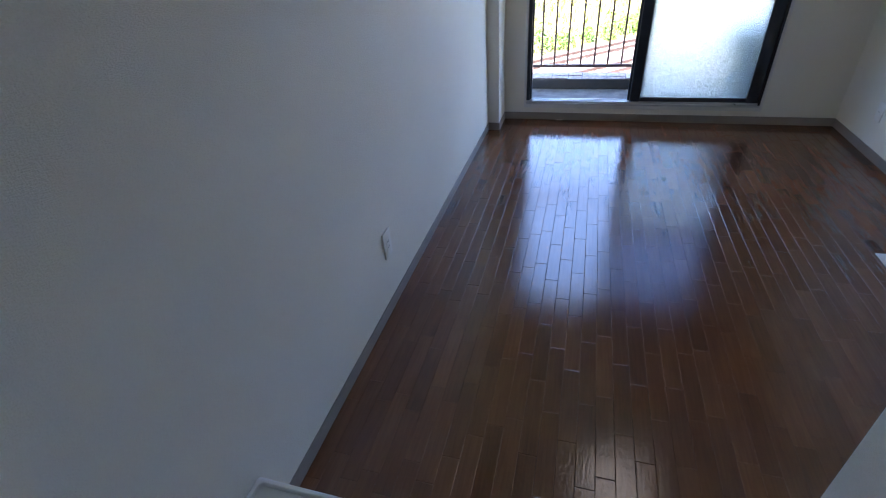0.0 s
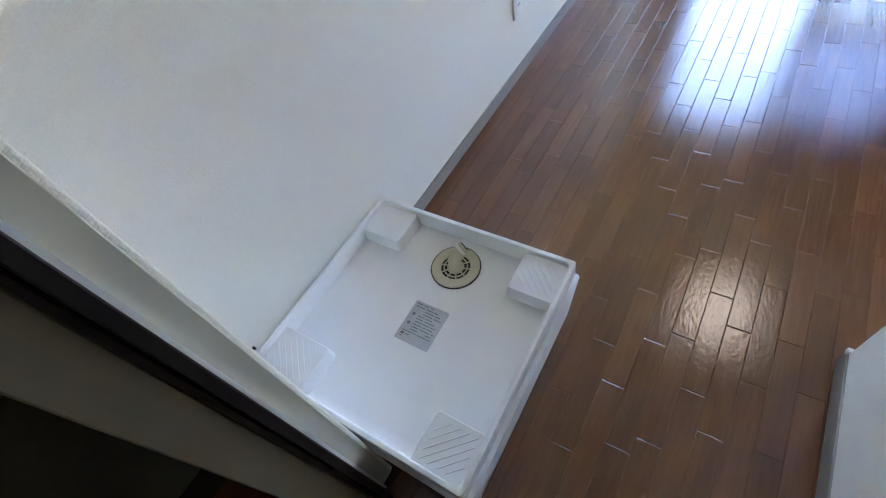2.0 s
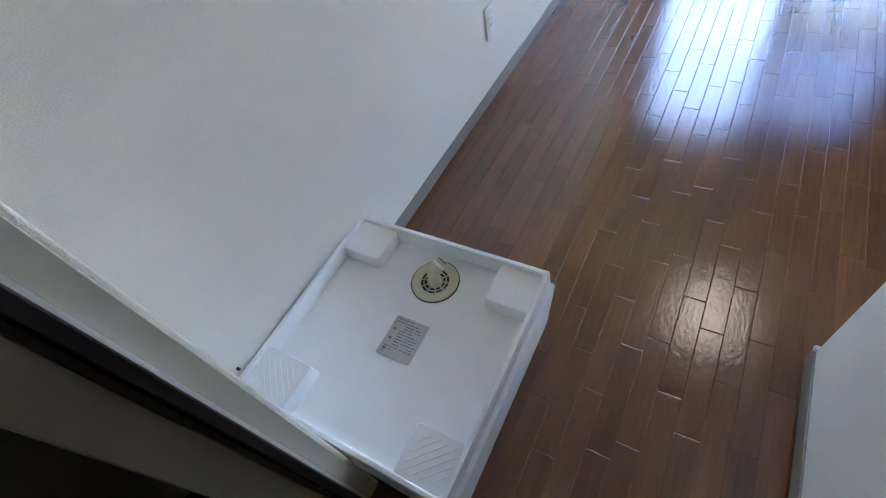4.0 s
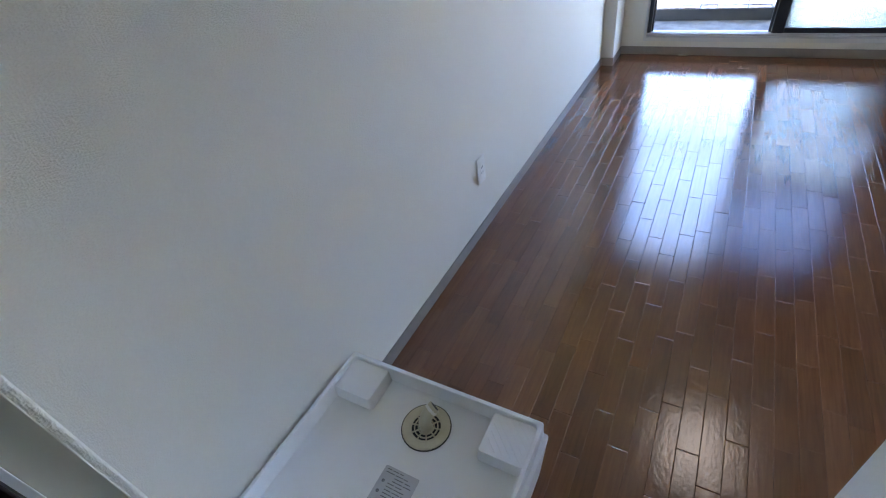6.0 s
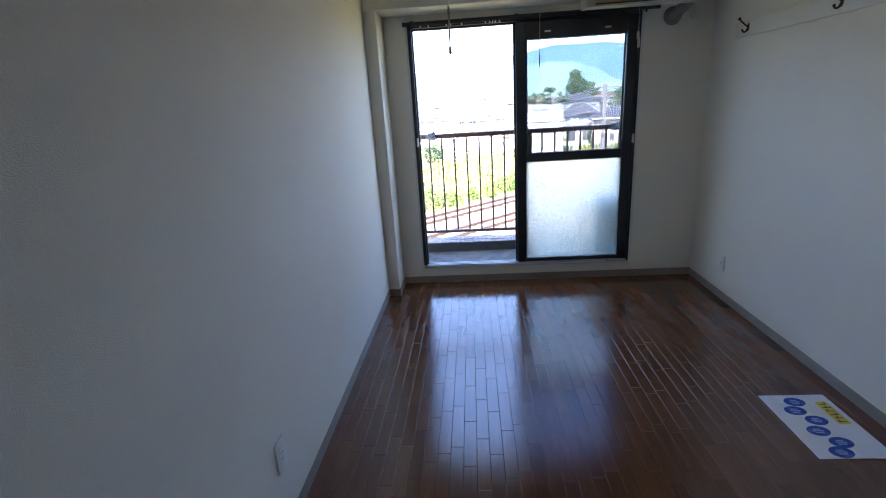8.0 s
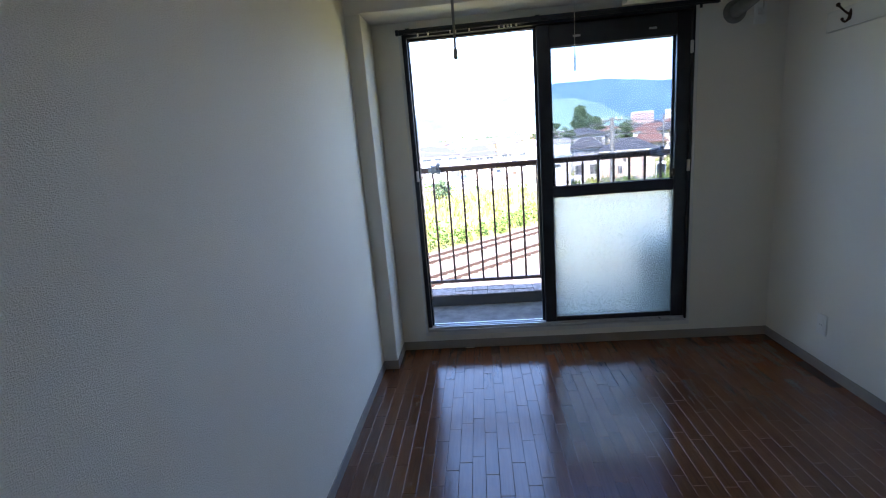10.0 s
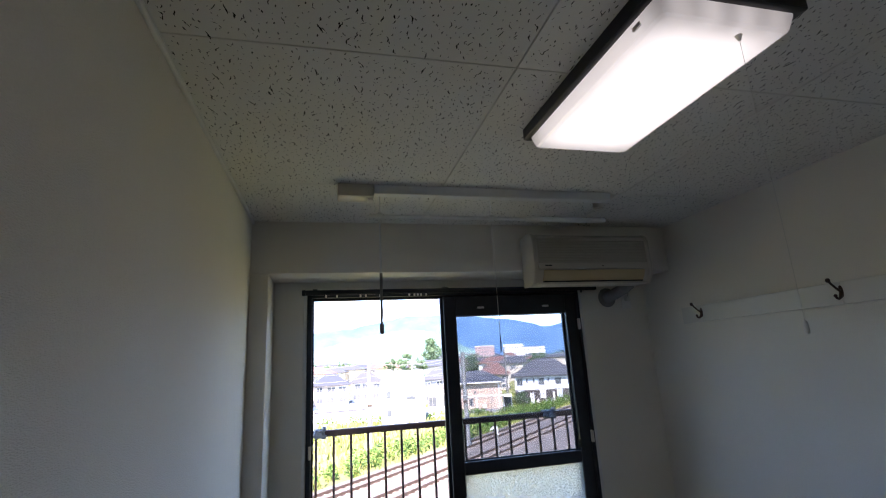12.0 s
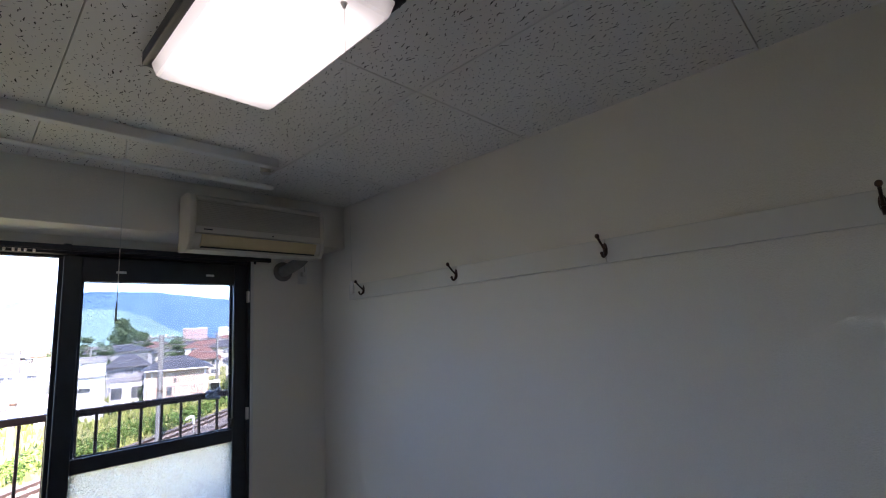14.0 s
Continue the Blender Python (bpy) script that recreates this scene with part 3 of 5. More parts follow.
# the slid-open second sash shows its stile behind the first one
part("rear_stile", box(B(), (1.030, D + 0.038, 0.152), (1.078, D + 0.060, 1.985), 0.002), M["bronze"], win, "stile of the opened sash")
bm = B()
px0, px1, pz0, pz1, yw = 1.118, 1.854, 1.044, 1.865, D + 0.019
step = 0.0262
for sgn in (1, -1):
    c = pz0 - px1 if sgn > 0 else pz0 + px0
    end = pz1 - px0 if sgn > 0 else pz1 + px1
    while c < end:
        pts = []
        for x in (px0, px1):
            z = sgn * x + c
            if pz0 <= z <= pz1:
                pts.append((x, z))
        for z in (pz0, pz1):
            x = (z - c) * sgn
            if px0 < x < px1:
                pts.append((x, z))
        if len(pts) >= 2:
            (xa, za), (xb, zb_) = pts[0], pts[-1]
            n_ = Vector((-(zb_ - za), 0, xb - xa)).normalized() * 0.0004
            quad(bm, (xa - n_.x, yw, za - n_.z), (xb - n_.x, yw, zb_ - n_.z), (xb + n_.x, yw, zb_ + n_.z), (xa + n_.x, yw, za + n_.z))
        c += step
ob = part("glass_wire", bm, M["wire"], win, "fine diagonal wire mesh in the glass", 0)
# pulls, lock and small marks
for z in (1.119, 1.79):
    bm = B()
    box(bm, (1.915, D - 0.014, z - 0.035), (1.931, D + 0.006, z + 0.035), 0.005, 2)
    box(bm, (1.919, D - 0.016, z - 0.022), (1.927, D - 0.012, z + 0.022), 0.002)
    part("stopper", bm, M["plate"], win, "small white plastic stopper")
bm = B()
box(bm, (0.270, D - 0.014, 1.14), (0.286, D + 0.004, 1.21), 0.005, 2)
part("stopper", bm, M["plate"], win, "small white plastic stopper")
bm = B()
box(bm, (1.825, D - 0.004, 1.060), (1.848, D + 0.008, 1.105), 0.003), cyl(bm, (1.832, D - 0.004, 1.085), (1.832, D - 0.022, 1.085), 0.008)
part("crescent_lock", bm, M["slot"], win, "black crescent lock")
for x in (1.278, 1.708):
    part("label", box(B(), (x - 0.022, D + 0.0045, 1.906), (x + 0.022, D + 0.0075, 1.918), 0.001), M["alu"], win, "small silver maker's mark")

rail = thing("curtain_rail", (1.14, 3.32, 2.0), "dark metal curtain rail above the balcony door", "curtain rail")
bm = B()
box(bm, (0.25, 3.322, 2.004), (2.03, 3.340, 2.026), 0.003), box(bm, (0.25, 3.326, 1.998), (2.03, 3.329, 2.004)), box(bm, (0.25, 3.333, 1.998), (2.03, 3.336, 2.004))
part("track", bm, M["bronze"], rail)
for x in (0.24, 2.032):
    part("end_cap", box(B(), (x - 0.010, 3.319, 1.997), (x + 0.010, 3.343, 2.028), 0.004, 2), M["bronze"], rail)
for x in (0.30, 1.05, 1.96):
    bm = B()
    box(bm, (x - 0.012, 3.328, 2.026), (x + 0.012, 3.3835, 2.032)), box(bm, (x - 0.012, 3.376, 1.99), (x + 0.012, 3.3832, 2.04), 0.002)
    part("bracket", bm, M["bronze"], rail)
for x in (0.36, 0.42, 0.55, 0.58, 0.66, 0.83, 0.86, 0.88, 0.90, 0.93):
    part("runner", box(B(), (x - 0.005, 3.327, 1.984), (x + 0.005, 3.335, 1.999), 0.002), M["plate"], rail)

# ------------------------------------------------------------ washing machine pan
def rounded(x0, x1, y0, y1, r, z, n=5):
    out = []
    for cx, cy, a0 in ((x1 - r, y1 - r, 0), (x0 + r, y1 - r, 90), (x0 + r, y0 + r, 180), (x1 - r, y0 + r, 270)):
        for i in range(n + 1):
            a = radians(a0 + 90 * i / n)
            out.append(Vector((cx + r * math.cos(a), cy + r * math.sin(a), z)))
    return out


def loft(bm, loops, cap=True):
    rows = [[bm.verts.new(v) for v in l] for l in loops]
    n = len(rows[0])
    for a, b in zip(rows, rows[1:]):
        for i in range(n):
            bm.faces.new((a[i], a[(i + 1) % n], b[(i + 1) % n], b[i]))
    if cap:
        bm.faces.new(rows[-1])
    return bm


pan = thing("washing_machine_pan", (0.3, -0.29, 0), "white raised plastic washing machine drip pan against the wall", "drip pan")
bm = B()
PX0, PX1, PY0, PY1 = 0.001, 0.594, -0.580, 0.003
prof = [(0.010, 0.0, 0.012), (-0.006, 0.168, 0.008), (-0.005, 0.1705, 0.008), (0.022, 0.172, 0.008), (0.022, 0.187, 0.008), (0.004, 0.189, 0.008), (0.003, 0.191, 0.008), (0.003, 0.2335, 0.008),
        (0.0045, 0.235, 0.008), (0.0125, 0.235, 0.012), (0.0145, 0.233, 0.013), (0.021, 0.190, 0.020), (0.027, 0.185, 0.026)]
loft(bm, [rounded(PX0 + i if i > 0 else PX0, PX1 - i, PY0 + i, PY1 - i, r, z) for i, z, r in prof])
part("tray", bm, M["frp"], pan, "white glossy plastic tray", 34)
for k, (x0, x1, y0, y1) in enumerate(((0.012, 0.138, -0.120, -0.013), (0.464, 0.582, -0.126, -0.013), (0.012, 0.158, -0.568, -0.450), (0.464, 0.582, -0.568, -0.453))):
    bm = B()
    t = 0.004
    loft(bm, [rounded(x0 - t, x1 + t, y0 - t, y1 + t, 0.012, 0.184, 3), rounded(x0, x1, y0, y1, 0.010, 0.2215, 3), rounded(x0 + 0.002, x1 - 0.002, y0 + 0.002, y1 - 0.002, 0.008, 0.2235, 3)])
    p = part("corner_pad", bm, M["frp"], pan)
    if k == 0:
        continue
    # slanted grip ridges, running across the line to the middle of the pan
    side = 1 if k == 3 else -1
    mx0, my0, hx, hy = (x0 + x1) / 2, (y0 + y1) / 2, (x1 - x0) / 2 - 0.013, (y1 - y0) / 2 - 0.013
    for j in range(-4, 5):
        o = j * 0.0205
        lo, hi = max(-hx, -hy - o), min(hx, hy - o)
        if hi - lo < 0.012:
            continue
        bm = B()
        cyl(bm, (mx0 + lo, my0 + side * (lo + o), 0.2237), (mx0 + hi, my0 + side * (hi + o), 0.2237), 0.0014, seg=6)
        part("ridge", bm, M["frp"], p)
trap = thing("drain_trap", (0.306, -0.106, 0.186), "cream plastic drain trap with slotted grate and elbow", "drain")
bm = B()
dc = Vector((0.306, -0.106, 0.186))


def disc(bm, c, profile, n=36):
    rows = []
    for r, z in profile:
        rows.append([bm.verts.new(c + Vector((r * math.cos(2 * math.pi * i / n), r * math.sin(2 * math.pi * i / n), z))) for i in range(n)])
    for a, b in zip(rows, rows[1:]):
        for i in range(n):
            bm.faces.new((a[i], a[(i + 1) % n], b[(i + 1) % n], b[i]))
    return bm


disc(bm, dc, [(0.0645, -0.001), (0.0645, 0.003), (0.062, 0.005), (0.042, 0.003), (0.040, -0.001)])
part("flange", bm, M["cream"], trap)
part("seal", disc(B(), dc, [(0.0672, -0.001), (0.0672, 0.0018), (0.0645, 0.0022)]), M["slot"], trap, "dark seal ring")
# no hole here, a dark disc paints the shade under the grate
part("well", disc(B(), dc, [(0.041, 0.0006), (0.0005, 0.0004)]), M["slot"], trap, "flat dark disc for the shaded well under the grate")
bm = B()
for r in (0.0420, 0.0325, 0.0225):
    disc(bm, dc, [(r, 0.001), (r, 0.0035), (r - 0.0030, 0.004), (r - 0.0030, 0.001)], 28)
for i in range(10):
    a = math.pi * i / 5 + 0.2
    u = Vector((math.cos(a), math.sin(a), 0))
    cyl(bm, dc + u * 0.018 + Vector((0, 0, 0.0035)), dc + u * 0.041 + Vector((0, 0, 0.0030)), 0.0019, seg=6)
part("grate", bm, M["cream"], trap)
bm = B()
tube(bm, [dc + Vector(v) for v in ((0, 0, 0.001), (0, 0, 0.026), (0.003, 0.004, 0.043), (0.009, 0.013, 0.056), (0.016, 0.025, 0.063), (0.019, 0.030, 0.065))], [0.0185, 0.0165, 0.016, 0.016, 0.0165, 0.0175], 16)
part("elbow", bm, M["cream"], trap, "cream elbow spout")
part("collar", tube(B(), [dc + Vector(v) for v in ((0.0115, 0.0175, 0.0595), (0.0150, 0.0232, 0.0622))], [0.0178, 0.0178], 16), M["plate"], trap, "pale collar on the elbow")
# the spout is closed, a dark disc paints the shade inside it
part("mouth", cyl(B(), dc + Vector((0.0186, 0.0293, 0.0648)), dc + Vector((0.0198, 0.0314, 0.0656)), 0.0130, seg=16), M["slot"], trap, "dark disc for the shaded mouth of the elbow")
screw = thing("wall_screw", (-0.007, -0.537, 0.244), "small dark screw in the wall above the pan", "screw")
part("head", cyl(B(), (-0.007, -0.537, 0.244), (0.001, -0.537, 0.244), 0.0042, 0.0032, 10), M["slot"], screw)
tag = thing("care_label", (0.313, -0.289, 0.186), "silver-grey printed care label stuck to the pan", "label")
bm = B()
loft(bm, [rounded(0.264, 0.360, -0.345, -0.233, 0.004, 0.1855), rounded(0.264, 0.360, -0.345, -0.233, 0.004, 0.1864)])
part("sheet", bm, M["sticker"], tag)
bm = B()
rnd = random.Random(4)
for j in range(13):
    y = -0.240 - j * 0.0078
    x = 0.272 + (0.018 if 3 < j < 10 else 0)
    while x < 0.345:
        l = rnd.uniform(0.008, 0.03)
        if rnd.random() < 0.72:
            box(bm, (x, y - 0.0010, 0.1864), (min(x + l, 0.354), y + 0.0010, 0.1867))
        x += l + 0.003
for y in (-0.270, -0.296, -0.326):
    disc(bm, Vector((0.277, y, 0.1867)), [(0.0042, 0), (0.001, 0.0001)], 10)
part("print", bm, M["greyink"], tag, "dark unreadable print lines", 0)


# ------------------------------------------------------------ small fixtures
def plate(name, c, normal, w, h, label, outlets):
    """A wall plate whose normal is +x or -x."""
    t = thing(name, c, label, "outlet")
    x, y, z = c
    s_ = normal
    a, b = sorted((x, x + s_ * 0.008))
    part("cover", box(B(), (a, y - w / 2, z - h / 2), (b, y + w / 2, z + h / 2), 0.003, 2), M["plate"], t)
    a, b = sorted((x + s_ * 0.007, x + s_ * 0.0100))
    part("insert", box(B(), (a, y - 0.016, z - 0.034), (b, y + 0.016, z + 0.034), 0.0015), M["plate"], t)
    a, b = sorted((x + s_ * 0.0096, x + s_ * 0.0105))
    for k in range(outlets):
        zz = z + (k - (outlets - 1) / 2) * 0.024
        for dy in (-0.006, 0.006):
            part("slot", box(B(), (a, y + dy - 0.0012, zz - 0.004), (b, y + dy + 0.0012, zz + 0.004)), M["slot"], t)
    return t


plate("wall_outlet", (-0.007, 0.952, 0.316), 1, 0.070, 0.118, "white double wall outlet above the baseboard", 2)
plate("wall_plate", (W, 2.895, 0.262), -1, 0.070, 0.112, "white wall plate near the window corner", 1)

# ceiling lamp
lamp = thing("ceiling_lamp", (1.21, 1.65, H), "lit rectangular ceiling lamp with black frame and white diffuser", "ceiling lamp")
bm = B()
loft(bm, [rounded(1.036, 1.388, 1.332, 1.982, 0.004, 2.330, 2), rounded(1.036, 1.388, 1.332, 1.982, 0.004, 2.3185, 2), rounded(1.020, 1.404, 1.316, 1.998, 0.005, 2.317, 2),
          rounded(1.016, 1.408, 1.312, 2.002, 0.006, 2.320, 2), rounded(1.016, 1.408, 1.312, 2.002, 0.006, H, 2)], False)
part("frame", bm, M["lampframe"], lamp, "black frame")
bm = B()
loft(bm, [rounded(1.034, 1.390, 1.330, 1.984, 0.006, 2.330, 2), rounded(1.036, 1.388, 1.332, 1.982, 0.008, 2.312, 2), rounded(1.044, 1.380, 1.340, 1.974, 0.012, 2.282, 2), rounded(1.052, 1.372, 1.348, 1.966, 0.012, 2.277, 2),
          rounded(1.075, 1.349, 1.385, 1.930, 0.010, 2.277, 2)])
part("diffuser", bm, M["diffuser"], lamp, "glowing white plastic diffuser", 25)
bm = B()
cyl(bm, (1.030, 1.42, 2.302), (1.036, 1.42, 2.303), 0.001)
box(bm, (1.0345, 1.40, 2.297), (1.0415, 1.425, 2.307), 0.001)
part("latch", bm, M["plate"], lamp)
bm = B()
cyl(bm, (1.266, 1.372, 2.264), (1.266, 1.372, 2.279), 0.003, 0.009, 12)
part("cord_outlet", bm, M["plate"], lamp, "small pale funnel for the cord")
part("pull_cord", cyl(B(), (1.266, 1.372, 1.64), (1.266, 1.372, 2.266), 0.00045, seg=6), M["cord"], lamp)
bm = B()
tube(bm, [(1.266, 1.372, 1.642), (1.266, 1.372, 1.638), (1.266, 1.372, 1.619), (1.266, 1.372, 1.616)], [0.002, 0.0042, 0.0048, 0.0035], 10)
part("pull_weight", bm, M["plate"], lamp, "small white pull weight")

# ceiling-hung drying pole
dry = thing("drying_pole", (1.05, 2.62, H), "white ceiling-hung indoor drying pole with control cords", "drying rack")
bm = B()
box(bm, (0.410, 2.535, 2.300), (0.560, 2.622, H), 0.004, 2)
part("winch_box", bm, M["acwhite"], dry, "cream winch box")
part("clip", box(B(), (0.535, 2.560, 2.289), (0.556, 2.600, 2.301), 0.002), M["plate"], dry)
bm = B()
loft(bm, [rounded(0.562, 1.700, 2.545, 2.585, 0.004, H, 2), rounded(0.562, 1.700, 2.545, 2.585, 0.004, 2.318, 2), rounded(0.562, 1.700, 2.548, 2.582, 0.004, 2.315, 2)])
part("housing", bm, M["rodwhite"], dry, "long slim white housing under the ceiling")
part("end_boss", cyl(B(), (1.668, 2.612, 2.300), (1.668, 2.612, H), 0.022, 0.027, 16), M["acwhite"], dry)
bm = B()
tube(bm, [(0.545, 2.66, 2.250), (0.55, 2.66, 2.250), (1.30, 2.66, 2.250), (1.302, 2.66, 2.250), (1.722, 2.66, 2.250), (1.726, 2.66, 2.250)], [0.007, 0.0085, 0.0085, 0.013, 0.013, 0.010], 14)
part("rod", bm, M["rodwhite"], dry, "white extendable rod")
for x in (0.595, 1.122):
    bm = B()
    cyl(bm, (x, 2.66, 2.25), (x, 2.655, H), 0.0022, seg=8)
    cyl(bm, (x - 0.012, 2.66, 2.25), (x + 0.012, 2.66, 2.25), 0.0155, seg=14)
    part("hanger", bm, M["rodwhite"], dry)
part("cord", cyl(B(), (0.595, 2.66, 1.985), (0.595, 2.66, 2.24), 0.0045, seg=8), M["rodwhite"], dry)
bm = B()
tube(bm, [(0.595, 2.66, 1.99), (0.594, 2.66, 1.80), (0.594, 2.66, 1.775), (0.594, 2.66, 1.770), (0.594, 2.66, 1.735), (0.594, 2.66, 1.730)], [0.0065, 0.0055, 0.0055, 0.0095, 0.0095, 0.007], 12)
part("control_stick", bm, M["pipe"], dry, "grey control stick")
bm = B()
cyl(bm, (1.120, 2.66, 1.70), (1.122, 2.66, 2.24), 0.0013, seg=6)
part("cord", bm, M["cord"], dry)
bm = B()
cyl(bm, (1.119, 2.66, 1.632), (1.120, 2.66, 1.70), 0.0035, 0.003, seg=8)
part("cord_end", bm, M["pipe"], dry)

# air conditioner on the beam
ac = thing("air_conditioner", (1.82, 3.11, 2.1), "aged cream wall-mounted split air conditioner", "air conditioner")
AX0, AX1 = 1.452, 2.186


def extrude_x(bm, profile, x0, x1):
    a = [bm.verts.new((x0, y, z)) for y, z in profile]
    b = [bm.verts.new((x1, y, z)) for y, z in profile]
    n = len(a)
    for i in range(n):
        bm.faces.new((a[i], a[(i + 1) % n], b[(i + 1) % n], b[i]))
    bm.faces.new(a[::-1]), bm.faces.new(b)
    return bm


side = [(3.108, 1.985), (3.108, 2.268), (3.02, 2.268), (2.985, 2.262), (2.962, 2.246), (2.952, 2.220), (2.948, 2.080), (2.962, 2.020), (2.985, 1.990), (3.02, 1.982)]
part("body", extrude_x(B(), side, AX0 + 0.012, AX1 - 0.012), M["acwhite"], ac)
for x0, x1 in ((AX0, AX0 + 0.024), (AX1 - 0.024, AX1)):
    o = [(3.108 if y > 3.1 else y - 0.006, z + (0.003 if z > 2.1 else -0.003)) for y, z in side]
    bm = extrude_x(B(), o, x0, x1)
    bmesh.ops.bevel(bm, geom=[e for e in bm.edges if abs(e.verts[0].co.x - e.verts[1].co.x) < 1e-5], offset=0.004, segments=2, affect="EDGES", profile=0.5)
    part("side_cover", bm, M["acwhite"], ac)
part("intake_panel", extrude_x(B(), [(2.955, 2.095), (2.944, 2.095), (2.947, 2.222), (2.958, 2.222)], AX0 + 0.03, AX1 - 0.03), M["acpanel"], ac, "beige ribbed intake panel")
for j in range(13):
    z = 2.102 + j * 0.0092
    part("rib", box(B(), (AX0 + 0.04, 2.9405, z), (AX1 - 0.04, 2.9475, z + 0.0035), 0.0008), M["acpanel"], ac)
part("top_lip", box(B(), (AX0 + 0.03, 2.944, 2.226), (AX1 - 0.03, 2.962, 2.240), 0.004, 2), M["acwhite"], ac)
part("front_band", extrude_x(B(), [(2.953, 2.060), (2.938, 2.060), (2.940, 2.092), (2.953, 2.092)], AX0 + 0.026, AX1 - 0.026), M["acwhite"], ac)
part("maker_mark", box(B(), (AX0 + 0.062, 2.9365, 2.076), (AX0 + 0.102, 2.9385, 2.082)), M["ink"], ac, "small dark maker's mark")
part("indicator", box(B(), (1.86, 2.9365, 2.072), (1.868, 2.939, 2.079), 0.001), M["slot"], ac)
part("flap", extrude_x(B(), [(2.946, 2.056), (2.9405, 2.054), (2.954, 2.014), (2.972, 1.998), (2.976, 2.002), (2.960, 2.018)], AX0 + 0.055, AX1 - 0.055), M["acflap"], ac, "yellowed tan air flap")
part("flap_gap", box(B(), (AX0 + 0.06, 2.962, 1.9905), (AX1 - 0.06, 2.986, 1.9985)), M["slot"], ac)
part("bottom_lip", box(B(), (AX0 + 0.02, 2.958, 1.978), (AX1 - 0.02, 2.99, 1.9895), 0.003, 2), M["acwhite"], ac)

pipe = thing("pipe_cover", (2.15, 3.36, 1.95), "grey wrapped air conditioner pipe entering the wall", "pipe")
bm = B()
tube(bm, [(2.150, 3.09, 2.03), (2.150, 3.13, 2.00), (2.150, 3.20, 1.98), (2.149, 3.28, 1.965), (2.148, 3.34, 1.955), (2.148, 3.383, 1.952)], [0.03, 0.034, 0.036, 0.036, 0.035, 0.035], 14)
part("hose", bm, M["pipe"], pipe)
fl = part("flange", disc(B(), Vector((0, 0, 0)), [(0.062, 0.0), (0.062, 0.006), (0.05, 0.012), (0.034, 0.012)]), M["pipe"], pipe)
fl.data.transform(pose(2.148, 3.383, 1.952, 90, 0, 0))
plug = thing("air_conditioner_outlet", (2.285, D, 1.935), "white air conditioner outlet with plug", "outlet")
part("cover", box(B(), (2.252, D - 0.008, 1.875), (2.318, D, 1.99), 0.003, 2), M["plate"], plug)
part("plug", box(B(), (2.268, D - 0.036, 1.925), (2.298, D - 0.007, 1.955), 0.005, 2), M["plate"], plug)
bm = B()
tube(bm, [(2.283, 3.352, 1.948), (2.283, 3.346, 1.965), (2.27, 3.33, 1.99), (2.24, 3.20, 2.03), (2.20, 3.105, 2.03)], [0.0035] * 5, 8)
part("lead", bm, M["acwhite"], plug)

# coat rail with hooks on the long wall
strip = thing("coat_rail", (W, 1.7, 1.79), "cream painted coat rail board along the wall", "coat rail")
for y0, y1 in ((0.20, 1.352), (1.352, 2.130), (2.130, 3.05)):
    part("board", box(B(), (W - 0.016, y0 + 0.0005, 1.742), (W, y1 - 0.0005, 1.835), 0.0015), M["board"], strip)


def coat_hook(c):
    t = thing("coat_hook", c, "dark bronze double coat hook on the rail board", "hook", "coat hooks")
    x, y, z = c
    part("back_plate", ball(B(), (x - 0.002, y, z + 0.004), 0.013, (0.28, 0.75, 2.0), 14, 9), M["hook"], t)
    bm = B()
    tube(bm, [(x - 0.003, y, z + 0.006), (x - 0.014, y, z + 0.010), (x - 0.030, y, z + 0.022), (x - 0.046, y, z + 0.036), (x - 0.056, y, z + 0.047)], [0.0060, 0.0050, 0.0042, 0.0044, 0.005], 10)
    ball(bm, (x - 0.059, y, z + 0.050), 0.0090, (1, 1, 1.1))
    part("upper_arm", bm, M["hook"], t)
    bm = B()
    tube(bm, [(x - 0.003, y, z + 0.002), (x - 0.007, y, z - 0.010), (x - 0.013, y, z - 0.021), (x - 0.022, y, z - 0.026), (x - 0.031, y, z - 0.023), (x - 0.035, y, z - 0.016)], [0.0064, 0.0062, 0.0056, 0.0052, 0.005, 0.005], 10)
    ball(bm, (x - 0.036, y, z - 0.013), 0.0068)
    part("lower_hook", bm, M["hook"], t)
    return t


first = coat_hook((W - 0.016, 2.895, 1.790))
for y in (2.130, 1.352, 0.566):
    copy_thing(first, Matrix.Translation((W - 0.016, y, 1.790)))

# sheet on the floor
sheet = thing("leaflet", (2.19, 1.48, 0.0), "laminated white leaflet with blue ovals lying on the floor", "leaflet")
bm = B()
loft(bm, [rounded(2.042, 2.340, 1.270, 1.695, 0.003, 0.0015, 2), rounded(2.042, 2.340, 1.270, 1.695, 0.003, 0.0035, 2)])
part("sheet", bm, M["paperwhite"], sheet)
for x, y in ((2.177, 1.640), (2.140, 1.575), (2.187, 1.505), (2.148, 1.435), (2.190, 1.362), (2.150, 1.305)):
    bm = B()
    disc(bm, Vector((0, 0, 0)), [(0.046, 0.0), (0.046, 0.0006), (0.0005, 0.0006)], 28)
    bmesh.ops.transform(bm, matrix=pose(x, y, 0.0036) @ Matrix.Diagonal((1, 0.72, 1, 1)), verts=bm.verts)
    o = part("oval", bm, M["blue"], sheet, "dark blue oval print")
    bm = B()
    for k, (w_, d_) in enumerate(((0.030, 0.011), (0.044, 0.0), (0.034, -0.011))):
        box(bm, (x - w_ / 2, y + d_ - 0.003, 0.0042), (x + w_ / 2, y + d_ + 0.003, 0.0045))
    part("print", bm, M["paleblue"], o, "pale unreadable print bars")
bm = B()
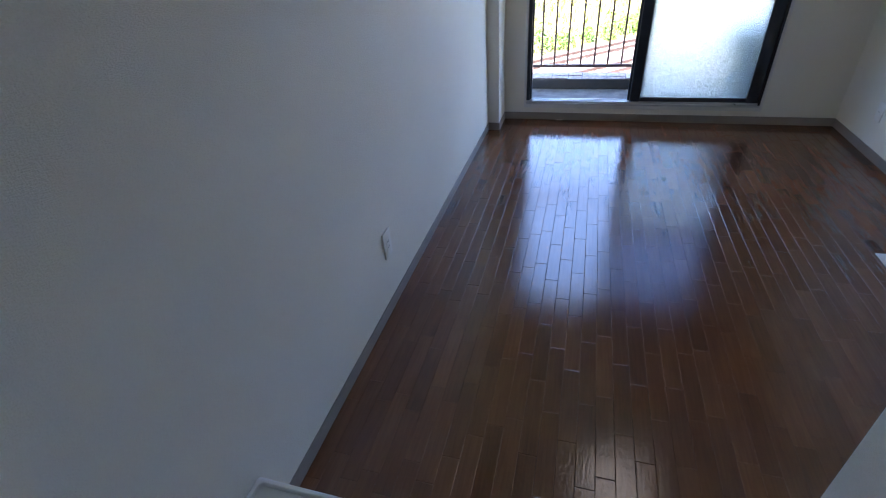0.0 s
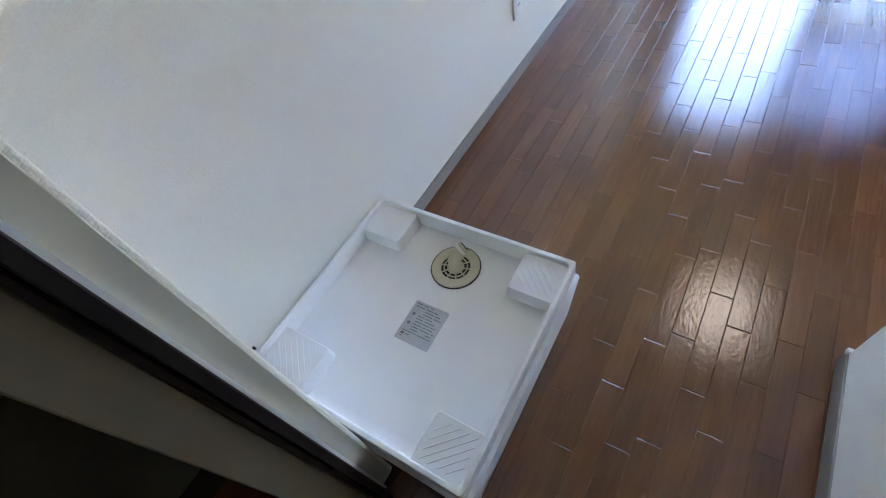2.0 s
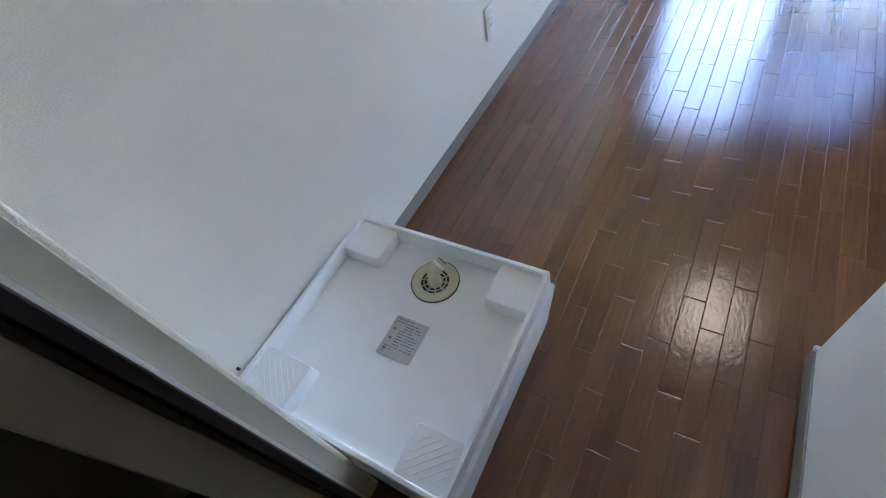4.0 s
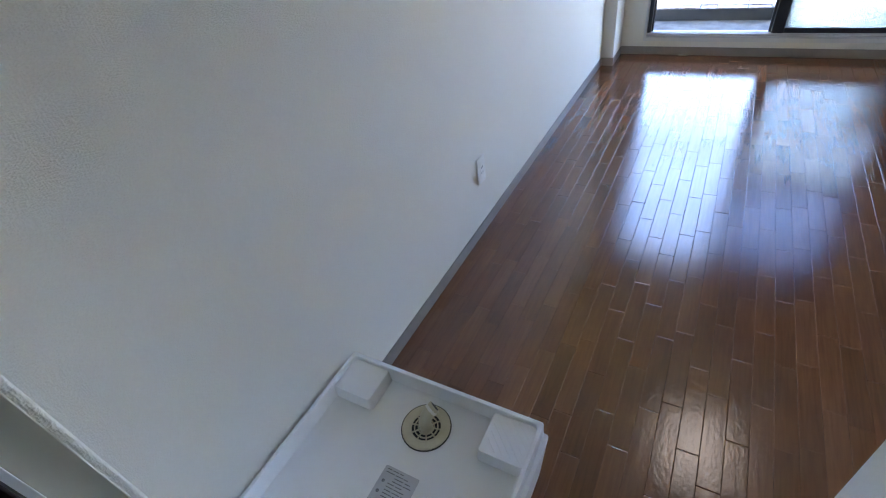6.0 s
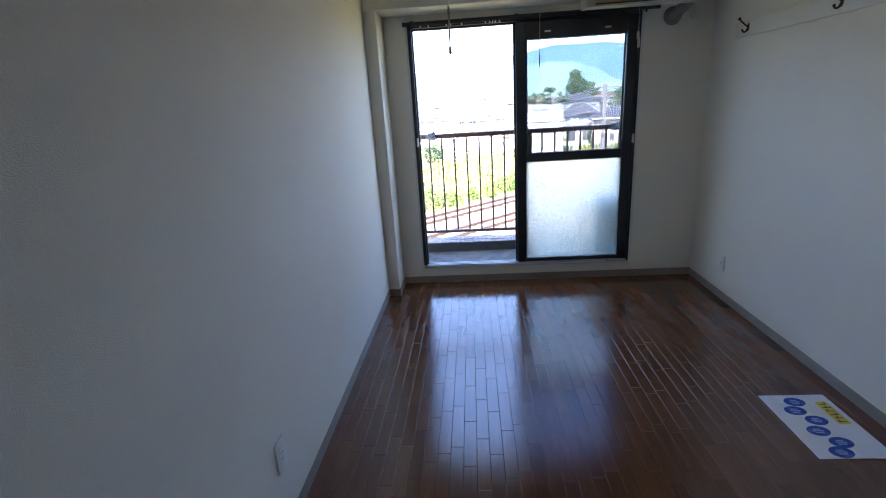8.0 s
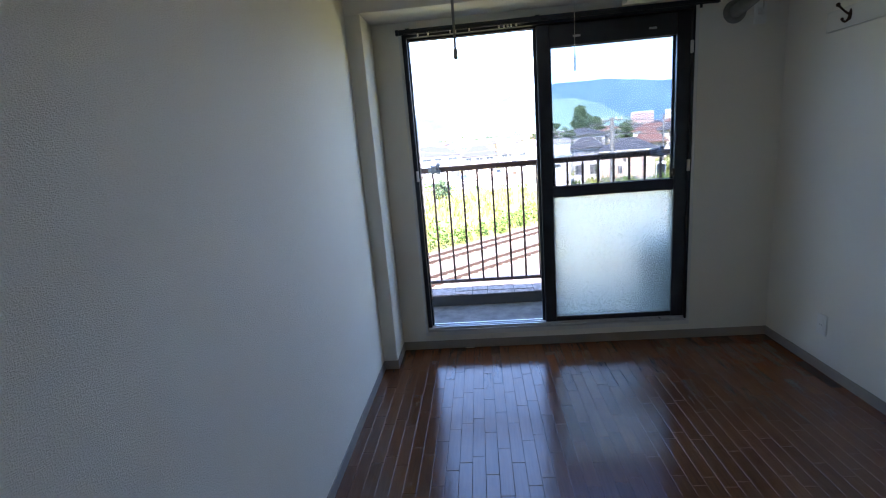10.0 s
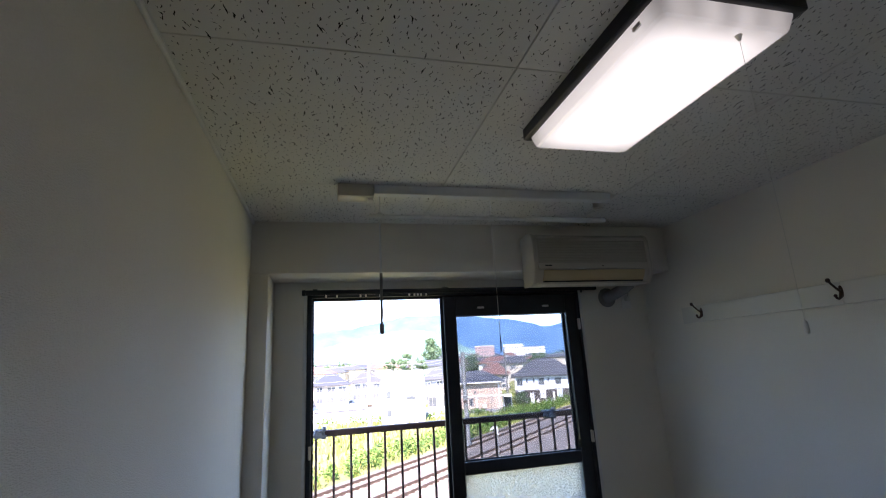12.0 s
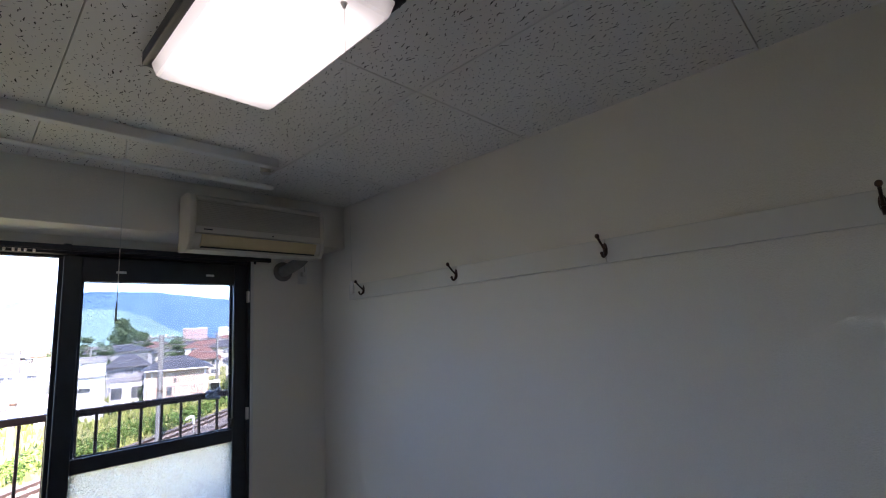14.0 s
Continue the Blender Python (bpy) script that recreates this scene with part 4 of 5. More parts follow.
loft(bm, [rounded(2.262, 2.318, 1.475, 1.640, 0.012, 0.0036, 3), rounded(2.262, 2.318, 1.475, 1.640, 0.012, 0.0043, 3)])
o = part("banner", bm, M["yellow"], sheet, "yellow print banner")
bm = B()
for k in range(6):
    y = 1.490 + k * 0.025
    box(bm, (2.272, y, 0.0043), (2.308, y + 0.006, 0.0047)), box(bm, (2.276 + 0.01 * (k % 3), y, 0.0043), (2.284 + 0.01 * (k % 3), y + 0.016, 0.0046))
part("print", bm, M["ink"], o, "dark unreadable print")

# ------------------------------------------------------------ balcony
solid("balcony_floor", box(B(), (-1.6, 3.5, -0.15), (4.2, 4.30, 0.05)), M["concrete"], "grey stained concrete balcony floor", "balcony floor")
solid("balcony_curb", box(B(), (-1.6, 4.085, 0.05), (4.2, 4.30, 0.138), 0.004), M["curb"], "dark balcony kerb", "kerb")
# assumed slab, out of view; it keeps overhead sky light off the balcony
solid("balcony_canopy", box(B(), (-1.6, 3.5, H + 0.25), (4.2, 4.32, H + 0.40)), M["facade"], "unseen balcony slab assumed above", "slab")
bm = B()
for x0, x1 in ((-1.6, -0.12), (W + 0.12, 4.2)):
    box(bm, (x0, 3.4, -0.15), (x1, 3.5, H + 0.4))
box(bm, (-0.12, 3.42, H + 0.2), (W + 0.12, 3.5, H + 0.4))
solid("facade", bm, M["facade"], "rendered outer wall beside the balcony door", "wall")
bm = B()
rnd = random.Random(8)
x = -1.6
while x < 4.2:
    l = rnd.uniform(0.10, 0.22)
    y = 4.088
    while y < 4.29:
        d = rnd.uniform(0.05, 0.11)
        box(bm, (x + 0.003, y + 0.003, 0.136), (x + l - 0.003, min(y + d, 4.30) - 0.003, 0.140 + rnd.uniform(0.0, 0.008)))
        y += d
    x += l
solid("kerb_stones", bm, M["stone"], "brown and pink crazy paving on the kerb", "kerb", kind="stuff", smoothing=0)

fence = thing("balcony_railing", (1.2, 4.21, 0.138), "dark brown metal balcony railing with upright bars", "railing")
part("top_rail", box(B(), (-1.6, 4.185, 1.142), (4.2, 4.235, 1.184), 0.008, 2), M["railing"], fence)
part("bottom_rail", box(B(), (-1.6, 4.195, 0.214), (4.2, 4.225, 0.240), 0.004), M["railing"], fence)
bar = mesh_of("baluster", box(B(), (-0.008, -0.008, 0.238), (0.008, 0.008, 1.144), 0.002), M["railing"])
k = -14
while k < 32:
    x = 0.292 + 0.1183 * k
    k += 1
    if abs(x - 1.238) < 0.03:
        continue
    ob = new("baluster", bar)
    ob.parent = fence
    ob.matrix_parent_inverse = Matrix.Translation(-fence.location)
    ob.location = (x, 4.21, 0)
for x in (-1.0, 1.240, 3.48):
    part("post", box(B(), (x - 0.022, 4.188, 0.13), (x + 0.022, 4.232, 1.144), 0.003), M["railing"], fence)
for x in (0.315, 2.02):
    clamp = thing("pole_clamp", (x, 4.18, 1.17), "pale metal laundry pole clamp on the railing", "clamp", "laundry pole clamps")
    bm = B()
    box(bm, (x - 0.035, 4.165, 1.135), (x + 0.035, 4.184, 1.20), 0.005), box(bm, (x - 0.03, 4.14, 1.184), (x + 0.03, 4.24, 1.194), 0.003)
    part("jaw", bm, M["clamp"], clamp)
    bm = B()
    cyl(bm, (x - 0.05, 4.15, 1.165), (x + 0.045, 4.15, 1.145), 0.014), cyl(bm, (x, 4.12, 1.17), (x, 4.17, 1.17), 0.018), ball(bm, (x + 0.03, 4.14, 1.20), 0.018)
    part("screw", bm, M["clamp"], clamp)

unit = thing("outdoor_unit", (2.12, 3.75, 0.05), "grey air conditioner outdoor unit on the balcony", "outdoor unit")
part("casing", box(B(), (1.73, 3.60, 0.09), (2.50, 3.88, 0.645), 0.01, 2), M["outdoor"], unit)
for x in (1.80, 2.40):
    part("foot", box(B(), (x - 0.03, 3.61, 0.05), (x + 0.03, 3.87, 0.091), 0.004), M["curb"], unit)
fan = part("grille", disc(B(), Vector((0, 0, 0)), [(0.22, 0), (0.22, 0.012), (0.20, 0.016), (0.06, 0.018), (0.001, 0.018)]), M["slot"], unit)
fan.data.transform(pose(2.05, 3.60, 0.38, 90, 0, 0))

# ------------------------------------------------------------ outside
O = Vector((0.45, 0.6, 1.6))          # where directions are counted from
G = -5.4                              # ground level


def at(az, d, z=G):
    return Vector((O.x + d * math.sin(radians(az)), O.y + d * math.cos(radians(az)), z))


def up(el, d):
    return O.z + d * math.tan(radians(el))


bm = B()
n = 48
c = bm.verts.new((0, 0, G))
rings = []
for r in (12, 30, 70, 160, 400, 1000, 2400, 4200):
    rings.append([bm.verts.new((r * math.sin(2 * math.pi * i / n), r * math.cos(2 * math.pi * i / n), G)) for i in range(n)])
for i in range(n):
    bm.faces.new((c, rings[0][i], rings[0][(i + 1) % n]))
for a, b in zip(rings, rings[1:]):
    for i in range(n):
        bm.faces.new((a[i], b[i], b[(i + 1) % n], a[(i + 1) % n]))
solid("ground", bm, M["field"], "green and yellow weedy field reaching to the town", "ground", smoothing=0)

# the two railway tracks run obliquely past the building
TD = Vector((math.sin(radians(45.7)), math.cos(radians(45.7)), 0))
TN = Vector((-TD.y, TD.x, 0))


def along(off, s, z=G):
    return TN * off + TD * s + Vector((0, 0, z))


def strip_mesh(o0, o1, s0, s1, z0, z1, lip=0.5):
    bm = B()
    quad(bm, along(o0, s0, z1), along(o1, s0, z1), along(o1, s1, z1), along(o0, s1, z1))
    quad(bm, along(o0 - lip, s0, z0), along(o0, s0, z1), along(o0, s1, z1), along(o0 - lip, s1, z0))
    quad(bm, along(o1, s0, z1), along(o1 + lip, s0, z0), along(o1 + lip, s1, z0), along(o1, s1, z1))
    return bm


solid("ballast_bed", strip_mesh(12.5, 22.6, -150, 320, G - 0.02, G + 0.12), M["ballast"], "pale pinkish ballast bed under the tracks", "ballast", smoothing=0)
for off in (21.0, 17.5):
    tr = thing("railway_track", along(off, 20), "rusty railway track on pale ballast", "railway track", "railway tracks")
    for s_ in (-0.55, 0.55):
        bm = B()
        for w_, z0, z1 in ((0.07, 0.14, 0.16), (0.035, 0.16, 0.25), (0.036, 0.25, 0.29)):
            v = []
            for so in (-150, 320):
                for o in (-w_, w_):
                    for z in (z0, z1):
                        v.append(bm.verts.new(along(off + s_ + o, so, G + z)))
            for f in ((0, 1, 3, 2), (4, 6, 7, 5), (0, 4, 5, 1), (2, 3, 7, 6), (1, 5, 7, 3), (0, 2, 6, 4)):
                bm.faces.new([v[q] for q in f])
        part("rail", bm, M["rust"], tr, "", 0)
    bm = B()
    corners = [along(o, q, z) for z in (0.12, 0.15) for o, q in ((-1.0, -0.11), (1.0, -0.11), (1.0, 0.11), (-1.0, 0.11))]
    block = bpy.data.meshes.new("sleeper")
    block.from_pydata(corners, [], [(4, 5, 6, 7)] + [(q, (q + 1) % 4, 4 + (q + 1) % 4, 4 + q) for q in range(4)])
    block.materials.append(M["sleeper"])
    for j in range(520):
        s0 = -100 + j * 0.6
        c_ = along(off, s0)
        if 8 < s0 < 68:
            ob = new("sleeper", block)
            ob.parent = tr
            ob.matrix_parent_inverse = Matrix.Translation(-tr.location)
            ob.location = c_
            continue
        vv = [bm.verts.new(c_ + p) for p in corners]
        bm.faces.new(vv[4:])
        for a in range(4):
            bm.faces.new((vv[a], vv[(a + 1) % 4], vv[4 + (a + 1) % 4], vv[4 + a]))
    tagged(part("far_sleepers", bm, M["sleeper"], tr, "brown sleepers", 0), kind="stuff")
solid("road", strip_mesh(44.5, 48.5, -80, 60, G, G + 0.03, 0.1), M["asphalt"], "narrow grey lane behind the field", "road", smoothing=0)


bm = B()
quad(bm, Vector((-45, 94, G + 0.04)), Vector((6, 64, G + 0.04)), Vector((15.5, 63, G + 0.04)), Vector((15.5, 112, G + 0.04)))
solid("pavement", bm, M["lot"], "pale concrete yard between the field and the houses", "yard", smoothing=0)


def foliage(bm, rnd, centre, spread, count, size):
    for _ in range(count):
        u = Vector((rnd.gauss(0, 1), rnd.gauss(0, 1), rnd.gauss(0, 1))).normalized() * rnd.random() ** 0.45
        p = centre + Vector((u.x * spread[0], u.y * spread[1], u.z * spread[2]))
        q = Euler((rnd.uniform(0, 6.3), rnd.uniform(0, 6.3), rnd.uniform(0, 6.3))).to_matrix()
        l = size * rnd.uniform(0.6, 1.4)
        bm.faces.new([bm.verts.new(p + q @ Vector(v)) for v in ((0, -l, 0), (l * 0.45, 0, l * 0.1), (0, l, 0), (-l * 0.45, 0, l * 0.1))])


rnd = random.Random(21)
bm = B()
for j in range(190):
    s0 = -40 + j * 0.62 + rnd.uniform(-0.3, 0.3)
    big = 0.6 + 0.75 * noise.noise(Vector((s0 * 0.23, 3.0, 0))) + rnd.uniform(-0.15, 0.15)
    if big < 0.25:
        continue
    hgt = 0.9 * big + 0.25
    foliage(bm, rnd, along(23.9 + rnd.uniform(-0.7, 0.9), s0, G + hgt * 0.75), (0.75 * big + 0.3, 0.75 * big + 0.3, hgt), 75, 0.14)
for j in range(120):
    x_ = -16 + j * 0.36
    if noise.noise(Vector((x_ * 0.3, 9.0, 0))) > -0.12:
        foliage(bm, rnd, Vector((x_, 62.5 + max(0.0, 6 - x_) * 0.55 + rnd.uniform(-0.6, 0.6), G + rnd.uniform(0.3, 0.6))), (0.6, 0.6, 0.55), 30, 0.14)
solid("trackside_bushes", bm, M["hedge"], "ragged green bushes along the railway", "bushes", kind="stuff", smoothing=0)
verts, faces = [], []
for _ in range(15000):
    off, s0 = rnd.uniform(22.8, 62), rnd.uniform(-45, 90)
    tall = 0.35 + 0.35 * max(0.0, noise.noise(Vector((off * 0.15, s0 * 0.15, 0)))) + rnd.uniform(0, 0.3)
    p = along(off, s0)
    if p.x < 15 and p.y > 63:
        continue
    a = rnd.uniform(0, 6.3)
    d = Vector((math.cos(a), math.sin(a), 0)) * rnd.uniform(0.08, 0.2)
    lean = Vector((rnd.uniform(-0.15, 0.15), rnd.uniform(-0.15, 0.15), tall))
    k = len(verts)
    verts += [p - d, p + d, p + lean]
    faces.append((k, k + 1, k + 2))
me = bpy.data.meshes.new("tall_grass")
me.from_pydata(verts, [], faces)
me.materials.append(M["grassblade"])
tagged(new("tall_grass", me), "tall yellow-green grass on the field", "grass", kind="stuff")


def tree(name, base, height, width, label, shape, seed):
    t = thing(name, base, label, "tree")
    r_ = random.Random(seed)
    base = Vector(base)
    bm = B()
    tube(bm, [base + Vector((0, 0, -0.2)), base + Vector((0.02 * height, 0, height * 0.4)), base + Vector((0, 0.01 * height, height * 0.85))], [height * 0.035, height * 0.024, height * 0.006], 8)
    for j in range(12):
        z = height * r_.uniform(0.25, 0.8)
        a = r_.uniform(0, 6.3)
        l = width * 0.42 * (1.15 - z / height)
        tube(bm, [base + Vector((0, 0, z)), base + Vector((l * math.cos(a), l * math.sin(a), z + 0.3 * l))], [height * 0.010, height * 0.003], 5)
    part("trunk", bm, M["bark"], t)
    bm = B()
    for j in range(46):
        f = r_.random()
        z = height * (0.16 + 0.82 * f)
        if shape == "cone":
            rad = width * 0.5 * (1.02 - f) ** 0.8
        else:
            rad = width * 0.5 * math.sqrt(max(0.05, 1 - (2 * f - 0.85) ** 2 / 1.4))
        a, q = r_.uniform(0, 6.3), math.sqrt(r_.random())
        s_ = width * r_.uniform(0.08, 0.16)
        foliage(bm, r_, base + Vector((rad * q * math.cos(a), rad * q * math.sin(a), z)), (s_, s_, s_ * 0.7), 85, width * 0.032)
    part("crown", bm, M["leaf"], t, "", 0)
    return t


for az, d, top, wd, shape, seed in ((11.9, 150, 2.7, 11, "cone", 1), (13.3, 165, 1.4, 9, "round", 2), (9.2, 140, 1.2, 7, "round", 3), (7.4, 150, 0.7, 6, "round", 4),
                                    (16.9, 175, 0.6, 9, "round", 5), (10.6, 120, 0.2, 6, "round", 6), (14.9, 70, -3.4, 3.2, "round", 7), (24.5, 130, 0.3, 7, "round", 8),
                                    (-4.5, 58, -4.5, 2.6, "round", 9), (22.2, 74, -3.9, 2.4, "round", 11)):
    b = at(az, d)
    tree("tree", b, up(top, d) - G, wd, "tall dark conifer among the houses" if shape == "cone" else "leafy green tree among the houses", shape, seed)


def house(az0, az1, d, eave, peak, wall, roof, label, windows=2, floors=2, depth=9.0, flat=False, lower=None, overhang=0.5, turn=0.0, kind="house"):
    a, b = at(az0, d), at(az1, d)
    mid = (a + b) / 2
    w = (b - a).length / 2
    ez = up(eave, d) - G
    pz = up(peak, d) - G
    ang = math.atan2(b.y - a.y, b.x - a.x) + radians(turn)
    t = thing("house" if kind == "house" else "apartment_building", mid, label, kind)
    mw = Matrix.Translation(mid) @ Matrix.Rotation(ang, 4, "Z")

    def put(name, bm, material, parent, label="", sm=0):
        bmesh.ops.transform(bm, matrix=mw, verts=bm.verts)
        return part(name, bm, material, parent, label, sm)

    bm = B()
    z0 = 0.0
    if lower:
        z0 = ez * 0.5
        low_ = B()
        box(low_, (-w, 0, -0.1), (w, depth, z0))
        put("lower_wall", low_, M[lower], t)
    box(bm, (-w, 0, z0), (w, depth, ez))
    body = put("wall", bm, M[wall], t)
    bm = B()
    if flat:
        for q in (((-w - 0.1, -0.1, ez), (w + 0.1, depth + 0.1, ez + 0.12)), ((-w - 0.1, -0.1, ez + 0.12), (w + 0.1, 0.1, ez + 0.5)), ((-w - 0.1, depth - 0.1, ez + 0.12), (w + 0.1, depth + 0.1, ez + 0.5))):
            box(bm, *q)
    else:
        o = overhang
        e = [Vector(v) for v in ((-w - o, -o, ez), (w + o, -o, ez), (w + o, depth + o, ez), (-w - o, depth + o, ez))]
        hip = min(w * 0.7, depth / 2)
        r0, r1 = Vector((-w + hip, depth / 2, pz)), Vector((w - hip, depth / 2, pz))
        under = [v - Vector((0, 0, 0.18)) for v in e]
        vs = [bm.verts.new(v) for v in (*e, r0, r1, *under)]
        for f in ((0, 1, 5, 4), (1, 2, 5), (2, 3, 4, 5), (3, 0, 4), (6, 7, 1, 0), (7, 8, 2, 1), (8, 9, 3, 2), (9, 6, 0, 3), (9, 8, 7, 6)):
            bm.faces.new([vs[q] for q in f])
    put("roof", bm, M[roof], t)
    rn = random.Random(int(az0 * 10 + d))
    fh = ez / floors
    for fl_ in range(floors):
        for k_ in range(windows):
            x = -w + (k_ + 0.5 + rn.uniform(-0.15, 0.15)) * 2 * w / windows
            ww = min(0.62 * w / windows, rn.choice((0.5, 0.8, 0.9)))
            zb = fl_ * fh + fh * 0.32
            zt = zb + min(1.25, fh * 0.45)
            bm = B()
            box(bm, (x - ww - 0.06, -0.05, zb - 0.06), (x + ww + 0.06, -0.002, zt + 0.06))
            wd_ = put("window", bm, M["white_wall"] if wall != "white_wall" else M["grey_wall"], t)
            bm = B()
            box(bm, (x - ww, -0.07, zb), (x - 0.03, -0.051, zt)), box(bm, (x + 0.03, -0.07, zb), (x + ww, -0.051, zt))
            put("pane", bm, M["pane_dark"], wd_)
    return t


brick = house(14.1, 19.9, 66, -2.55, -1.30, "brick_wall", "slate", "low brick-clad house with white bands and dark hipped roof", 0, 1)


def front(az0, az1, d, items, parent):
    """Bands, doors and boxes on a front: along it 0 to 1, up it in metres, and how far they stand out."""
    a, b = at(az0, d), at(az1, d)
    u = (b - a).normalized()
    m = Matrix.Translation(a) @ Matrix.Rotation(math.atan2(u.y, u.x), 4, "Z")
    l = (b - a).length
    for name, x0, x1, z0, z1, out, mat, lab in items:
        bm = box(B(), (x0 * l, -out, z0), (x1 * l, -0.003, z1), 0.01)
        bmesh.ops.transform(bm, matrix=m, verts=bm.verts)
        part(name, bm, M[mat], parent, lab, 0)


front(14.1, 19.9, 66, [("band", 0.0, 1.0, 2.15, 2.32, 0.06, "white_wall", "white trim band"), ("plinth", 0.0, 1.0, 0.0, 0.55, 0.05, "grey_wall", "pale plinth"),
                       ("corner_trim", 0.0, 0.02, 0.55, 3.9, 0.07, "white_wall", ""), ("corner_trim", 0.10, 0.12, 0.55, 3.9, 0.07, "white_wall", ""), ("corner_trim", 0.93, 0.955, 0.55, 3.9, 0.07, "white_wall", ""),
                       ("gutter", 0.0, 1.0, 3.9, 4.05, 0.55, "white_wall", "white gutter"), ("window", 0.34, 0.42, 1.05, 2.0, 0.04, "pane_dark", ""), ("door", 0.47, 0.51, 0.3, 2.05, 0.05, "white_wall", "white door"),
                       ("window", 0.44, 0.49, 2.5, 3.0, 0.04, "pane_dark", ""), ("meter_box", 0.60, 0.68, 0.7, 1.2, 0.2, "white_wall", "white meter box")], brick)
porch = thing("porch", at(20.4, 66), "open white porch at the side of the brick house", "porch")
front(20.0, 21.0, 66, [("beam", 0.0, 1.0, 2.05, 2.35, 0.9, "white_wall", ""), ("post", 0.0, 0.10, 0.0, 2.05, 0.15, "white_wall", ""), ("post", 0.90, 1.0, 0.0, 2.05, 0.15, "white_wall", ""), ("back_panel", 0.1, 0.9, 0.1, 2.05, 0.02, "brown_wall", "")], porch)
terrace = house(21.5, 28.5, 76, -2.1, -0.25, "white_wall", "slate", "two-storey house, white above and dark brown below, slate roof", 0, 2, lower="brown_wall")
items = []
for x0, w_ in ((0.04, 0.085), (0.19, 0.02), (0.30, 0.02), (0.39, 0.085), (0.54, 0.02), (0.66, 0.085), (0.86, 0.085)):
    items += [("window", x0 - 0.006, x0 + w_ + 0.006, 2.75 if w_ > 0.05 else 3.1, 3.75, 0.04, "grey_wall", ""), ("pane", x0, x0 + w_, 2.82 if w_ > 0.05 else 3.16, 3.68, 0.06, "pane_dark", "")]
for x0 in (0.05, 0.40, 0.67, 0.87):
    items += [("window", x0, x0 + 0.09, 0.85, 2.05, 0.05, "white_wall", ""), ("pane", x0 + 0.008, x0 + 0.082, 0.95, 1.75, 0.07, "frost_far", "pale frosted pane")]
items += [("door", 0.235, 0.265, 0.1, 1.65, 0.06, "white_wall", "white door"), ("door", 0.272, 0.30, 0.1, 1.65, 0.06, "white_wall", "white door"), ("door", 0.60, 0.63, 0.1, 1.65, 0.06, "white_wall", "white door")]
items += [("outdoor_unit", x0, x0 + 0.045, 0.05, 0.65, 0.35, "white_wall", "white outdoor unit") for x0 in (0.16, 0.33, 0.475, 0.55, 0.78)]
front(21.5, 28.5, 76, items, terrace)
house(17.4, 20.9, 112, -1.75, -0.45, "cream_wall", "redroof", "house with red-brown hipped roof", 3, 2)
block = house(5.9, 10.9, 60, -1.35, -1.0, "white_wall", "grey_wall", "white flat-roofed block with few windows", 0, 2, flat=True)
front(5.9, 10.9, 60, [("ledge", 0.0, 1.0, 4.1, 4.25, 0.12, "grey_wall", "pale ledge"), ("window", 0.58, 0.78, 2.75, 3.15, 0.05, "pane_dark", "low strip window"), ("window", 0.12, 0.22, 3.0, 3.8, 0.05, "pane_dark", "small window"),
                      ("downpipe", 0.45, 0.465, 0.2, 5.4, 0.10, "grey_wall", "grey downpipe"), ("window", 0.12, 0.22, 0.9, 1.7, 0.05, "pane_dark", "small window")], block)
house(10.9, 14.3, 84, -1.9, -0.75, "grey_wall", "slate", "grey two-storey house with tiled roof", 3, 2)
house(11.3, 14.0, 70, -3.4, -3.1, "white_wall", "grey_wall", "low white garage with flat roof", 2, 1, flat=True)
house(-8.4, -2.2, 84, -1.55, -0.3, "white_wall", "bluegrey", "white two-storey house with blue-grey hipped roof", 4, 2)
yard_wall = thing("yard_wall", at(0, 72), "low pale block wall along the yard", "wall")
front(-9.0, 4.0, 72, [("course", 0.0, 1.0, 0.0, 0.9, 0.15, "grey_wall", ""), ("coping", 0.0, 1.0, 0.9, 1.0, 0.2, "slate", "dark coping")], yard_wall)
house(-1.8, 2.2, 96, -1.9, -0.7, "cream_wall", "bluegrey", "cream two-storey house with grey roof", 3, 2)
house(2.6, 5.8, 100, -1.8, -0.7, "white_wall", "slate", "white house with dark roof", 3, 2)
house(-14.0, -8.8, 90, -1.6, -0.5, "cream_wall", "slate", "cream two-storey house with dark roof", 4, 2)
house(29.2, 35.0, 95, -1.5, -0.3, "grey_wall", "bluegrey", "grey two-storey house with tiled roof", 4, 2)
house(17.2, 19.5, 340, 1.5, 1.55, "pink_wall", "white_wall", "pink tiled apartment block, several storeys", 7, 6, flat=True, depth=14, kind="apartment building")
house(20.6, 22.9, 400, 1.5, 1.6, "white_wall", "white_wall", "white flat-roofed apartment block", 6, 4, flat=True, depth=16, kind="apartment building")
house(22.9, 25.4, 420, 1.1, 1.3, "white_wall", "grey_wall", "long white apartment block", 6, 4, flat=True, depth=16, kind="apartment building")
rnd = random.Random(5)
walls, roofs = ("white_wall", "cream_wall", "grey_wall"), ("slate", "bluegrey", "redroof", "slate")
